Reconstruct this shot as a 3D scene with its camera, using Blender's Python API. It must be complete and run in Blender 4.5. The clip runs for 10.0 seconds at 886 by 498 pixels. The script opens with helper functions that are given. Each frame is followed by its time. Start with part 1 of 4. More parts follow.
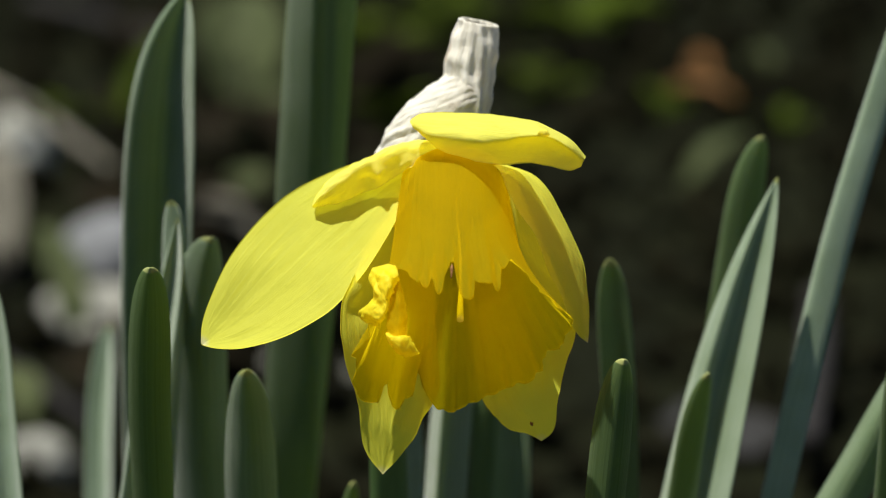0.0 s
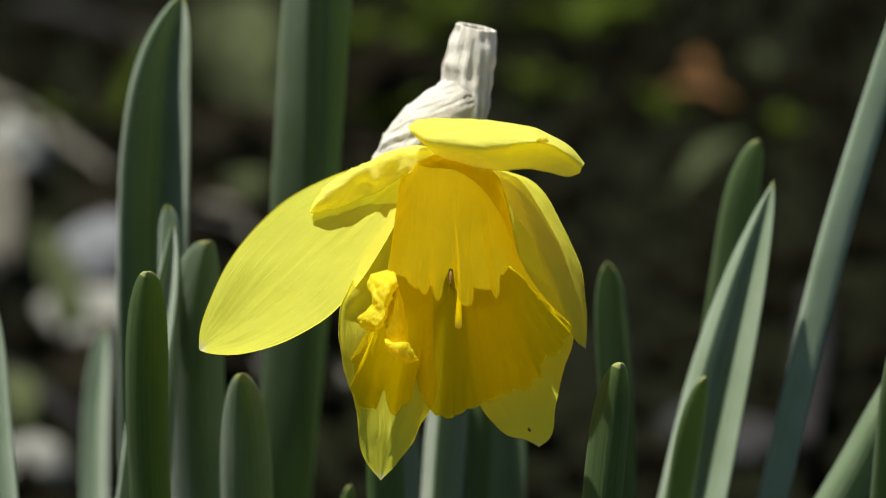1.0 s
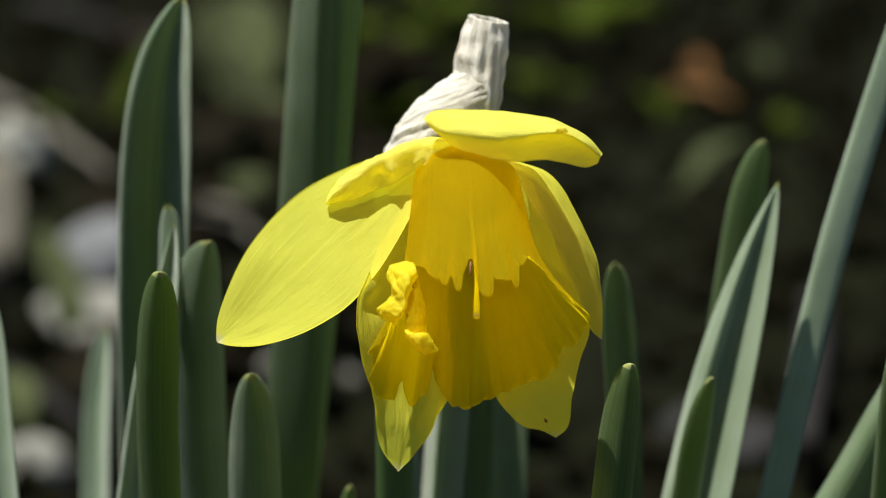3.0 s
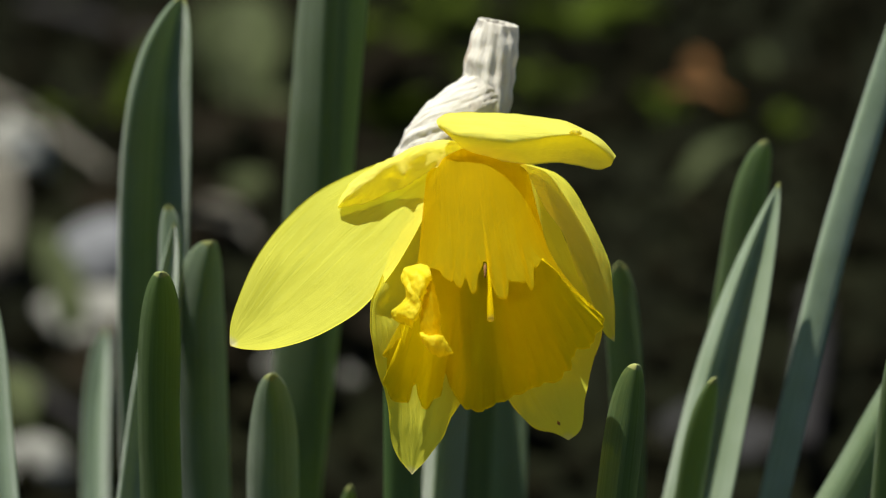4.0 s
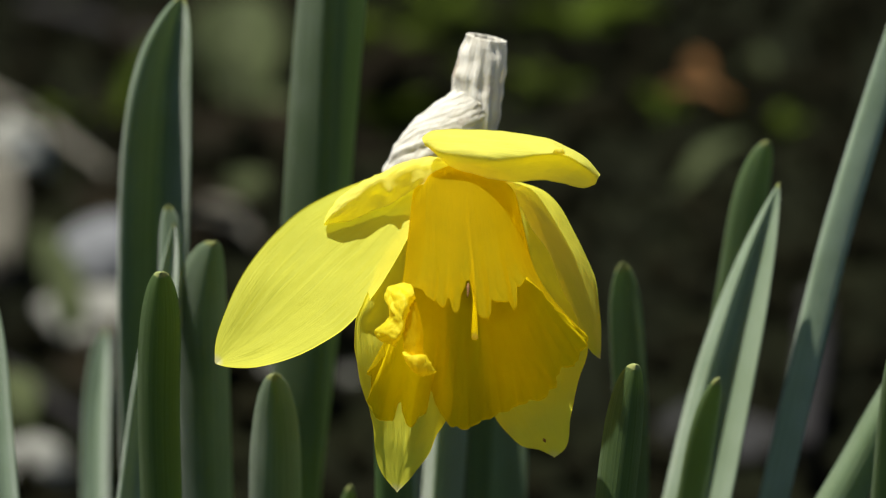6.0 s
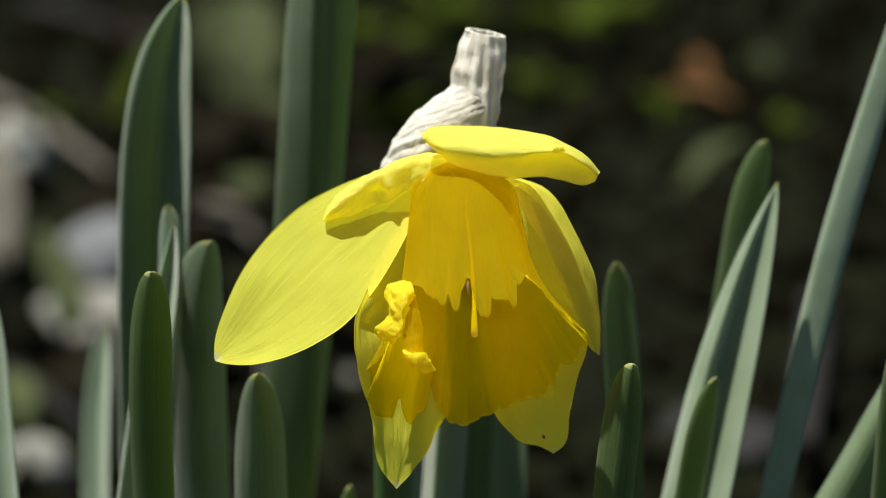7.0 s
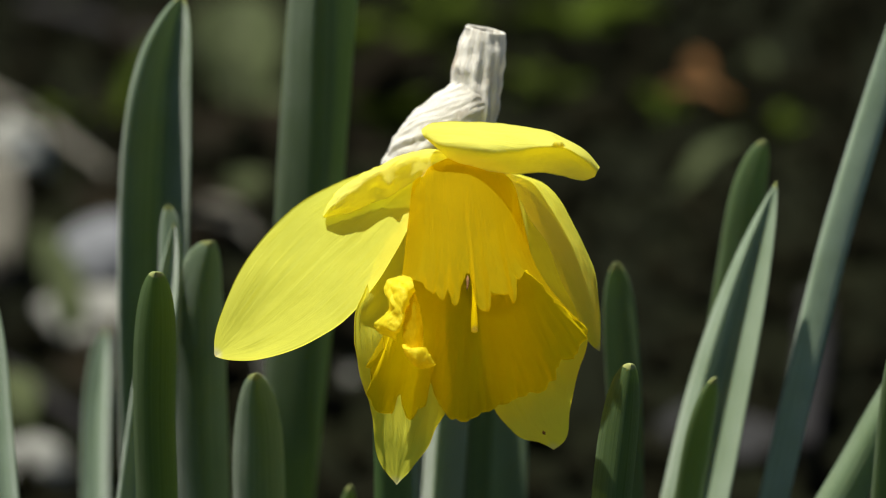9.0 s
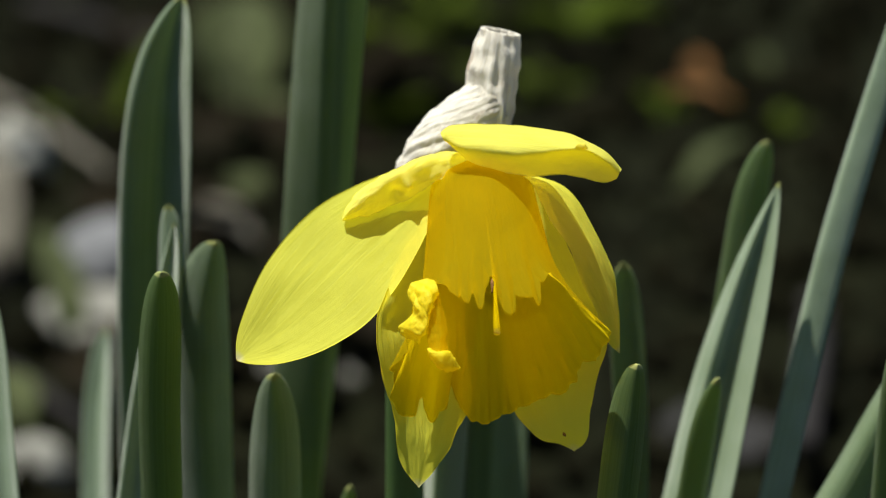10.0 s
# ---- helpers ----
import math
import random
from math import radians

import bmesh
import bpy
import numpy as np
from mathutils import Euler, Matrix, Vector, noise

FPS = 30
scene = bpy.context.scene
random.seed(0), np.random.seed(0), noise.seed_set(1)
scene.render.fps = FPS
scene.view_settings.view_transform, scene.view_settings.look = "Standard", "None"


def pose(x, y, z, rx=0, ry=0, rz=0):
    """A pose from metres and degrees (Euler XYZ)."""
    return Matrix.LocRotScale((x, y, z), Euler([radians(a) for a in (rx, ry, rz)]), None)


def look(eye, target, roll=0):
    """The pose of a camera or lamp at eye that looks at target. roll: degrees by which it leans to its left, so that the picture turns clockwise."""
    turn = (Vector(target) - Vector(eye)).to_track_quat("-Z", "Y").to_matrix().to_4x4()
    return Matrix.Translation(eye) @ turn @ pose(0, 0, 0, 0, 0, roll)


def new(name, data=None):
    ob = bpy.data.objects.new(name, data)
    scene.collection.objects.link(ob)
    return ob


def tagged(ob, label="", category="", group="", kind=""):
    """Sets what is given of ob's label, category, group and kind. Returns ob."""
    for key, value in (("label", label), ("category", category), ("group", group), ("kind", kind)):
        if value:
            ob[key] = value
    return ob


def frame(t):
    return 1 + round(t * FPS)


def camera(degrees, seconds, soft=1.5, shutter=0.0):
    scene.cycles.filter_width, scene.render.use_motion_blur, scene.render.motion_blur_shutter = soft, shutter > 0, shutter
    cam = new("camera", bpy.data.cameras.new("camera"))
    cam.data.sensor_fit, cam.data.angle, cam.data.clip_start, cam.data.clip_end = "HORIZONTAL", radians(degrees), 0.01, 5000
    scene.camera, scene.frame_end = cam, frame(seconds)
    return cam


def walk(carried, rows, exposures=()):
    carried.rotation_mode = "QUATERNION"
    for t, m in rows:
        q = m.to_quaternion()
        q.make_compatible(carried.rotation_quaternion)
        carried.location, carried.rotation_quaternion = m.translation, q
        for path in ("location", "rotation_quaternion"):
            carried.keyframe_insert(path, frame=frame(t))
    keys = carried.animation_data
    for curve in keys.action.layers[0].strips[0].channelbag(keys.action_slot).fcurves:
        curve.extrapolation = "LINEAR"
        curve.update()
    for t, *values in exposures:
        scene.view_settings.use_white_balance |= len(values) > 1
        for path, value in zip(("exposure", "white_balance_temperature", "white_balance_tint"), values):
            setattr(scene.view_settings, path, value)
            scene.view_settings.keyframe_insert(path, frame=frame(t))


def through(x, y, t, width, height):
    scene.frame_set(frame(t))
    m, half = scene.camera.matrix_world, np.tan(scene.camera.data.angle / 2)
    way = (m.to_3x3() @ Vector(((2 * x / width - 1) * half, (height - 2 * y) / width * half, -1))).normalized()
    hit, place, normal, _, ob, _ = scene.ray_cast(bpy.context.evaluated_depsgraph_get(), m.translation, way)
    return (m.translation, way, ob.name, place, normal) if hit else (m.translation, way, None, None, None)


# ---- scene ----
MM = 0.001
PITCH = 18.0
HEAD = (0.0, 0.0, 0.27)            # middle of the flower head
EYE = (0.0, -0.60727, 0.46731)

cam = camera(14.0, 10.0, soft=1.1)
cam.data.dof.use_dof = True
cam.data.dof.focus_distance = 0.632
cam.data.dof.aperture_fstop = 13.5


def aim(turn, tilt):
    return pose(*EYE, 90 - PITCH + tilt, 0, turn)


walk(cam, [(0.0, aim(0.054, -0.063)), (0.5, aim(0.018, -0.021)), (1.0, aim(-0.012, -0.003)), (1.5, aim(-0.012, 0.0)),
           (2.5, aim(-0.005, 0.0)), (4.0, aim(0, 0)), (10.0, aim(0, 0))])

# world and sun
world = bpy.data.worlds.new("sky")
scene.world = world
world.use_nodes = True
SUN_EL, SUN_AZ = 76.0, 285.0       # azimuth clockwise from +y
wn = world.node_tree.nodes
sky = wn.new("ShaderNodeTexSky")
sky.sky_type, sky.sun_disc = "NISHITA", False
sky.sun_elevation, sky.sun_rotation = radians(SUN_EL), radians(SUN_AZ)
wn["Background"].inputs["Strength"].default_value = 0.043
world.node_tree.links.new(sky.outputs[0], wn["Background"].inputs["Color"])
sun = new("sun", bpy.data.lights.new("sun", "SUN"))
sun.data.energy, sun.data.angle, sun.data.color = 5.0, radians(0.53), (1.0, 0.965, 0.86)
to_sun = Vector((math.sin(radians(SUN_AZ)) * math.cos(radians(SUN_EL)), math.cos(radians(SUN_AZ)) * math.cos(radians(SUN_EL)), math.sin(radians(SUN_EL))))
sun.matrix_world = look(to_sun * 5, (0, 0, 0))
scene.view_settings.exposure = 0.94


# ---- materials ----
class Nodes:
    """Short hand for building a node tree."""

    def __init__(self, name):
        self.mat = bpy.data.materials.new(name)
        self.mat.use_nodes = True
        self.tree = self.mat.node_tree
        self.tree.nodes.clear()
        self.out = self.add("ShaderNodeOutputMaterial")

    def add(self, kind, **values):
        n = self.tree.nodes.new(kind)
        for key, v in values.items():
            n.inputs[key.replace("_", " ")].default_value = v
        return n

    def link(self, a, b):
        self.tree.links.new(a, b)

    def coords(self, what="Object", scale=(1, 1, 1)):
        c, m = self.add("ShaderNodeTexCoord"), self.add("ShaderNodeMapping", Scale=scale)
        self.link(c.outputs[what], m.inputs["Vector"])
        return m.outputs[0]

    def noise(self, vec, scale, detail=4.0, rough=0.55):
        n = self.add("ShaderNodeTexNoise", Scale=scale, Detail=detail, Roughness=rough)
        self.link(vec, n.inputs["Vector"])
        return n.outputs["Fac"]

    def ramp(self, fac, *stops):
        n = self.add("ShaderNodeValToRGB")
        while len(n.color_ramp.elements) < len(stops):
            n.color_ramp.elements.new(0.5)
        for e, (p, c) in zip(n.color_ramp.elements, stops):
            e.position, e.color = p, (*c, 1) if len(c) == 3 else c
        self.link(fac, n.inputs["Fac"])
        return n.outputs["Color"]

    def mix(self, fac, a, b, blend="MIX"):
        n = self.add("ShaderNodeMix")
        n.data_type, n.blend_type = "RGBA", blend
        for value, slot in ((fac, 0), (a, 6), (b, 7)):
            if hasattr(value, "links"):
                self.link(value, n.inputs[slot])
            else:
                n.inputs[slot].default_value = value if slot == 0 else (*value, 1)
        return n.outputs[2]

    def math(self, op, a, b=0.0, clamp=False):
        n = self.add("ShaderNodeMath")
        n.operation, n.use_clamp = op, clamp
        for value, slot in ((a, 0), (b, 1)):
            if hasattr(value, "links"):
                self.link(value, n.inputs[slot])
            else:
                n.inputs[slot].default_value = value
        return n.outputs[0]

    def bump(self, height, strength, distance):
        n = self.add("ShaderNodeBump", Strength=strength, Distance=distance)
        self.link(height, n.inputs["Height"])
        return n.outputs[0]

    def finish(self, color, rough=0.5, normal=None, glow_through=None, through_color=None, spec=0.5, clear=0.0, sheen=None, clear_color=(1.0, 0.76, 0.04, 1.0)):
        p = self.add("ShaderNodeBsdfPrincipled", Roughness=rough)
        p.inputs["Specular IOR Level"].default_value = spec
        self.link(color, p.inputs["Base Color"])
        if normal is not None:
            self.link(normal, p.inputs["Normal"])
        if sheen is not None:
            self.link(sheen, p.inputs["Sheen Weight"])
            p.inputs["Sheen Roughness"].default_value = 0.45
        last = p.outputs[0]
        if glow_through is not None:
            t = self.add("ShaderNodeBsdfTranslucent")
            self.link(through_color if through_color is not None else color, t.inputs["Color"])
            if normal is not None:
                self.link(normal, t.inputs["Normal"])
            m = self.add("ShaderNodeMixShader")
            if hasattr(glow_through, "links"):
                self.link(glow_through, m.inputs[0])
            else:
                m.inputs[0].default_value = glow_through
            self.link(last, m.inputs[1])
            self.link(t.outputs[0], m.inputs[2])
            last = m.outputs[0]
        if clear:
            t = self.add("ShaderNodeBsdfTransparent", Color=clear_color)
            m = self.add("ShaderNodeMixShader", Fac=clear)
            self.link(last, m.inputs[1])
            self.link(t.outputs[0], m.inputs[2])
            last = m.outputs[0]
        self.link(last, self.out.inputs["Surface"])
        return self.mat


def petal_material(name, pale, deep, through, rough=0.5, glow=0.5, relief=0.65, spec=0.15, clear=0.13, clear_color=(1.0, 0.76, 0.04, 1.0)):
    n = Nodes(name)
    uv = n.coords("UV", (2.0, 26.0, 1.0))
    veins = n.noise(uv, 2.2, 5.0, 0.6)
    fine = n.noise(n.coords("UV", (5.0, 110.0, 1.0)), 1.6, 3.0)
    cells = n.noise(n.coords("Object"), 1500.0, 3.0)
    col = n.mix(n.ramp(veins, (0.35, (0, 0, 0)), (0.7, (1, 1, 1))), deep, pale)
    col = n.mix(n.math("MULTIPLY", fine, 0.25), col, pale)
    sep = n.add("ShaderNodeSeparateXYZ")
    n.link(n.coords("UV"), sep.inputs[0])
    tip = n.ramp(sep.outputs[0], (0.968, (0, 0, 0)), (0.992, (1, 1, 1)))
    col = n.mix(n.math("MULTIPLY", tip, 0.75), col, (0.85, 0.8, 0.55))
    h = n.math("ADD", n.math("MULTIPLY", veins, 0.8), n.math("MULTIPLY", n.math("ADD", fine, cells), 0.25))
    thr = n.mix(n.math("MULTIPLY", veins, 0.25), through, pale)
    return n.finish(col, rough, n.bump(h, relief, 0.0008), glow, thr, spec, clear, clear_color=clear_color)


PETAL = petal_material("petal_yellow", (0.90, 0.91, 0.12), (0.88, 0.87, 0.075), (0.97, 0.87, 0.05), 0.60, 0.50, 0.22, clear=0.30, clear_color=(1.0, 0.78, 0.05, 1.0))
THIN_PETAL = petal_material("thin_petal_yellow", (0.92, 0.92, 0.24), (0.90, 0.89, 0.15), (0.98, 0.90, 0.12), 0.62, 0.42, 0.40, 0.25, 0.46, (1.0, 0.86, 0.09, 1.0))
PALE_PETAL = petal_material("pale_petal_yellow", (0.90, 0.91, 0.19), (0.88, 0.88, 0.12), (0.97, 0.88, 0.08), 0.60, 0.48, 0.40, clear=0.30, clear_color=(1.0, 0.78, 0.05, 1.0))
HANGING_PETAL = petal_material("hanging_petal_yellow", (0.91, 0.89, 0.11), (0.88, 0.85, 0.06), (1.0, 0.90, 0.045), 0.60, 0.64, 0.30, clear=0.12)
RIM_YELLOW = petal_material("rim_yellow", (0.88, 0.80, 0.032), (0.82, 0.70, 0.018), (0.99, 0.78, 0.012), 0.52, 0.55, 0.25, 0.2, 0.06)
CORONA = petal_material("trumpet_yellow", (0.60, 0.54, 0.010), (0.54, 0.47, 0.006), (1.0, 0.735, 0.007), 0.70, 0.82, 0.34, 0.05, 0.27, (1.0, 0.80, 0.015, 1.0))


def leaf_material():
    n = Nodes("glaucous_leaf")
    lines = n.ramp(n.noise(n.coords("UV", (1.2, 46.0, 1.0)), 1.5, 4.0), (0.34, (0, 0, 0)), (0.66, (1, 1, 1)))
    cloud = n.noise(n.coords("Object"), 90.0, 4.0)
    fine = n.noise(n.coords("Object"), 2500.0, 2.0)
    green = n.mix(lines, (0.058, 0.102, 0.020), (0.088, 0.152, 0.032))
    bloom = n.mix(lines, (0.185, 0.260, 0.170), (0.320, 0.400, 0.285))
    tint = n.add("ShaderNodeAttribute")
    tint.attribute_name = "bloom"
    fac = n.math("MULTIPLY", tint.outputs["Fac"], n.math("ADD", n.math("MULTIPLY", cloud, 0.9), 0.5), True)
    col = n.mix(fac, green, bloom)
    h = n.math("ADD", lines, n.math("MULTIPLY", fine, 0.3))
    thr = n.mix(lines, (0.30, 0.42, 0.09), (0.40, 0.52, 0.14))
    return n.finish(col, 0.38, n.bump(h, 0.35, 0.0005), n.math("SUBTRACT", 0.38, n.math("MULTIPLY", tint.outputs["Fac"], 0.18)), thr, 0.55, sheen=n.math("MULTIPLY", fac, 0.45))


LEAF = leaf_material()


def plain_material(name, dark, light, scale, rough=0.8, relief=0.4, depth=0.001, glow=None, stretch=(1, 1, 1), spec=0.3):
    n = Nodes(name)
    vec = n.coords("Object", stretch)
    big, small = n.noise(vec, scale, 5.0), n.noise(vec, scale * 9.0, 4.0)
    col = n.mix(n.ramp(n.math("ADD", n.math("MULTIPLY", big, 0.7), n.math("MULTIPLY", small, 0.3)), (0.34, (0, 0, 0)), (0.66, (1, 1, 1))), dark, light)
    return n.finish(col, rough, n.bump(n.math("ADD", big, n.math("MULTIPLY", small, 0.5)), relief, depth), glow, None, spec)


def paper_material():
    n = Nodes("dry_papery_spathe")
    fibres = n.noise(n.coords("UV", (0.8, 30.0, 1.0)), 1.7, 6.0, 0.7)
    stain = n.noise(n.coords("Object"), 160.0, 4.0)
    cells = n.noise(n.coords("Object"), 1800.0, 3.0)
    col = n.mix(n.ramp(fibres, (0.36, (0, 0, 0)), (0.6, (1, 1, 1))), (0.79, 0.74, 0.63), (0.96, 0.94, 0.86))
    col = n.mix(n.ramp(stain, (0.58, (0, 0, 0)), (0.78, (1, 1, 1))), col, (0.36, 0.24, 0.13))
    h = n.math("ADD", fibres, n.math("MULTIPLY", cells, 0.25))
    return n.finish(col, 0.75, n.bump(h, 0.9, 0.0006), 0.36, None, 0.25)


PAPER = paper_material()
LEAF_TIP = plain_material("leaf_tip_straw", (0.17, 0.20, 0.06), (0.30, 0.32, 0.12), 900, 0.5, 0.3, 0.0002)
STEM = plain_material("stem_green", (0.05, 0.10, 0.03), (0.09, 0.16, 0.05), 120, 0.45, 0.3, 0.0004, None, (1, 1, 0.1), 0.5)
NECK = plain_material("neck_yellow_green", (0.35, 0.38, 0.05), (0.55, 0.5, 0.06), 150, 0.5, 0.3, 0.0004, 0.2, (1, 1, 0.3))
BROWN = plain_material("withered_brown", (0.10, 0.04, 0.01), (0.25, 0.12, 0.03), 700, 0.8)
# soil and crumbs are near black: the shade over the bed is in their colour
SOIL = plain_material("shade_toned_soil", (0.0024, 0.0030, 0.0012), (0.0080, 0.0091, 0.0036), 22, 0.9, 0.9, 0.01, None, (1, 1, 1), 0.04)
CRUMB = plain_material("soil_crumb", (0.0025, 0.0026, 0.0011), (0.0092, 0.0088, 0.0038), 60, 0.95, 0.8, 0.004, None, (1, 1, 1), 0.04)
PALE_STONE = plain_material("pale_limestone", (0.10, 0.10, 0.088), (0.22, 0.22, 0.195), 30, 0.85, 0.5, 0.003)
BRIGHT_STONE = plain_material("whitish_limestone", (0.20, 0.20, 0.175), (0.38, 0.38, 0.335), 30, 0.85, 0.5, 0.003)
BLUE_STONE = plain_material("bluish_stone", (0.075, 0.078, 0.085), (0.155, 0.16, 0.17), 30, 0.85, 0.5, 0.003)
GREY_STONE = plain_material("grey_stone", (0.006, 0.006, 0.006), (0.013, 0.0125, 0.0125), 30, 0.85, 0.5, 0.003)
STRAW = plain_material("bleached_dry_leaf", (0.075, 0.07, 0.055), (0.16, 0.15, 0.12), 60, 0.8, 0.6, 0.002, 0.15)
GREY_LEAF = plain_material("grey_dry_leaf", (0.036, 0.046, 0.020), (0.078, 0.094, 0.040), 60, 0.8, 0.6, 0.002, 0.15, (1, 1, 1), 0.1)
RUST = plain_material("rusty_dry_leaf", (0.11, 0.046, 0.013), (0.21, 0.11, 0.042), 50, 0.75, 0.6, 0.002, 0.2, (1, 1, 1), 0.1)
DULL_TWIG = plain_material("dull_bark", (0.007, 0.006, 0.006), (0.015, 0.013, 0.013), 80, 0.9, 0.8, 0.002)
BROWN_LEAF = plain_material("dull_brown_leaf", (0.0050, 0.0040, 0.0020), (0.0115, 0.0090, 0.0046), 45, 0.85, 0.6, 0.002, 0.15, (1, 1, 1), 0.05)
WEED = plain_material("weed_green", (0.018, 0.032, 0.002), (0.046, 0.068, 0.004), 80, 0.7, 0.4, 0.001, 0.2, (1, 1, 1), 0.05)


# ---- mesh helpers ----
def thing(name, place, label, category, group=""):
    ob = new(name)
    ob.empty_display_size = 0.01
    ob.location = place
    return tagged(ob, label, category, group)


def mesh_of(name, verts, faces, material, uvs=None, smooth=True):
    me = bpy.data.meshes.new(name)
    me.from_pydata([tuple(v) for v in verts], [], faces)
    if smooth:
        me.shade_smooth()
    me.materials.append(material)
    if uvs is not None:
        layer = me.uv_layers.new(name="uv")
        flat = np.empty(len(me.loops), dtype=np.int32)
        me.loops.foreach_get("vertex_index", flat)
        layer.data.foreach_set("uv", np.asarray(uvs, dtype=np.float32)[flat].ravel())
    me.update()
    return me


def part(name, me, parent, label=""):
    ob = new(name, me)
    ob.parent = parent
    return tagged(ob, label)


def spline(points, u):
    """A smooth curve through the points, u from 0 to 1 along its length (a little past the ends too)."""
    p = [Vector(q) for q in points]
    gaps = [(p[i + 1] - p[i]).length for i in range(len(p) - 1)]
    d, k = min(max(u, 0.0), 1.0) * sum(gaps), 0
    while k < len(gaps) - 1 and d > gaps[k]:
        d -= gaps[k]
        k += 1

    def slope(i):
        if i == 0:
            return (p[1] - p[0]) / gaps[0]
        if i == len(gaps):
            return (p[i] - p[i - 1]) / gaps[-1]
        a, c = (p[i] - p[i - 1]) / gaps[i - 1], (p[i + 1] - p[i]) / gaps[i]
        return (a * gaps[i] + c * gaps[i - 1]) / (gaps[i] + gaps[i - 1])

    h, f = gaps[k], d / gaps[k]
    return (p[k] * (2 * f ** 3 - 3 * f * f + 1) + slope(k) * h * (f ** 3 - 2 * f * f + f)
            + p[k + 1] * (3 * f * f - 2 * f ** 3) + slope(k + 1) * h * (f ** 3 - f * f))


def lerp_list(values, u):
    f = min(max(u, 0.0), 0.99999) * (len(values) - 1)
    i = int(f)
    f -= i
    f = f * f * (3 - 2 * f)
    return values[i] * (1 - f) + values[i + 1] * f


def grid_faces(rows, cols, wrap=False):
    faces = []
    for i in range(rows - 1):
        for j in range(cols if wrap else cols - 1):
            k = (j + 1) % cols
            faces.append((i * cols + j, i * cols + k, (i + 1) * cols + k, (i + 1) * cols + j))
    return faces


def tube(path, radii, ring=16, rows=24, rough=0.0, seed=0, twist=0.0, flat=1.0, folds=0, fold_depth=0.0):
    """A tapering tube along a spline, with optional lengthwise folds that turn with twist; returns verts, faces, uvs."""
    verts, uvs = [], []
    up = Vector((0, 1, 0))
    for i in range(rows):
        u = i / (rows - 1)
        c = spline(path, u)
        t = (spline(path, u + 0.01) - spline(path, u - 0.01)).normalized()
        a = up.cross(t).normalized()
        b = t.cross(a)
        r = lerp_list(radii, u)
        for j in range(ring):
            ang = 2 * math.pi * j / ring
            k = 1 + fold_depth * math.sin(folds * (ang + twist * u) + 2.0 * noise.noise((u * 3, seed, 0)))
            k += rough * noise.noise((math.cos(ang) * 2 + seed, math.sin(ang) * 2, u * 7))
            verts.append(c + a * math.cos(ang) * r * k + b * math.sin(ang) * r * k * flat)
            uvs.append((u, j / ring if j <= ring / 2 else 1 - j / ring))
    faces = grid_faces(rows, ring, True)
    return verts, faces, uvs


def with_caps(verts, faces, uvs, ring, first=True, last=True):
    n = len(verts)
    for lo, flip in ((0, True), (n - ring, False))[0 if first else 1:2 if last else 1]:
        verts.append(sum((verts[lo + j] for j in range(ring)), Vector()) / ring)
        uvs.append((uvs[lo][0], 0.5))
        m = len(verts) - 1
        for j in range(ring):
            a, b = lo + j, lo + (j + 1) % ring
            faces.append((b, a, m) if flip else (a, b, m))
    return verts, faces, uvs


# ---- ground ----
def make_ground():
    verts, cols = [], 61
    ax = [math.copysign(abs(s) ** 4 * 300 + abs(s) * 1.2, s) for s in np.linspace(-1, 1, cols)]
    for y in ax:
        for x in ax:
            d = math.hypot(x, y)
            k = min(1.0, d / 0.25) if d < 4 else 0.3
            verts.append((x, y + 0.4, 0.010 * k * noise.noise((x * 6, y * 6, 0)) + 0.004 * noise.noise((x * 25, y * 25, 3))))
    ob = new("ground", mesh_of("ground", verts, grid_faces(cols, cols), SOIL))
    tagged(ob, "garden soil of the flower bed, its shade put into the dark colour", "ground", kind="structure")


def make_crumbs():
    rnd = random.Random(4)
    verts, faces = [], []
    shape = [Vector(v) for v in ((1, 0, 0), (-1, 0, 0), (0, 1, 0), (0, -1, 0), (0, 0, 1), (0, 0, -0.6))]
    tris = [(0, 2, 4), (2, 1, 4), (1, 3, 4), (3, 0, 4), (2, 0, 5), (1, 2, 5), (3, 1, 5), (0, 3, 5)]
    for _ in range(5200):
        x, y = rnd.uniform(-0.35, 0.35), rnd.uniform(-0.3, 1.6)
        s = 0.003 + 0.011 * rnd.random() ** 3
        m = pose(x, y, s * 0.3 + 0.004, rnd.uniform(0, 360), rnd.uniform(0, 360), rnd.uniform(0, 360))
        n = len(verts)
        verts += [m @ (v * s * rnd.uniform(0.7, 1.3)) for v in shape]
        faces += [tuple(n + k for k in f) for f in tris]
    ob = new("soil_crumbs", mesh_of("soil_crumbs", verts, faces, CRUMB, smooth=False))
    tagged(ob, "loose crumbs of soil on the bed, darkened in colour for its shade", "soil", kind="stuff")


make_ground()
make_crumbs()


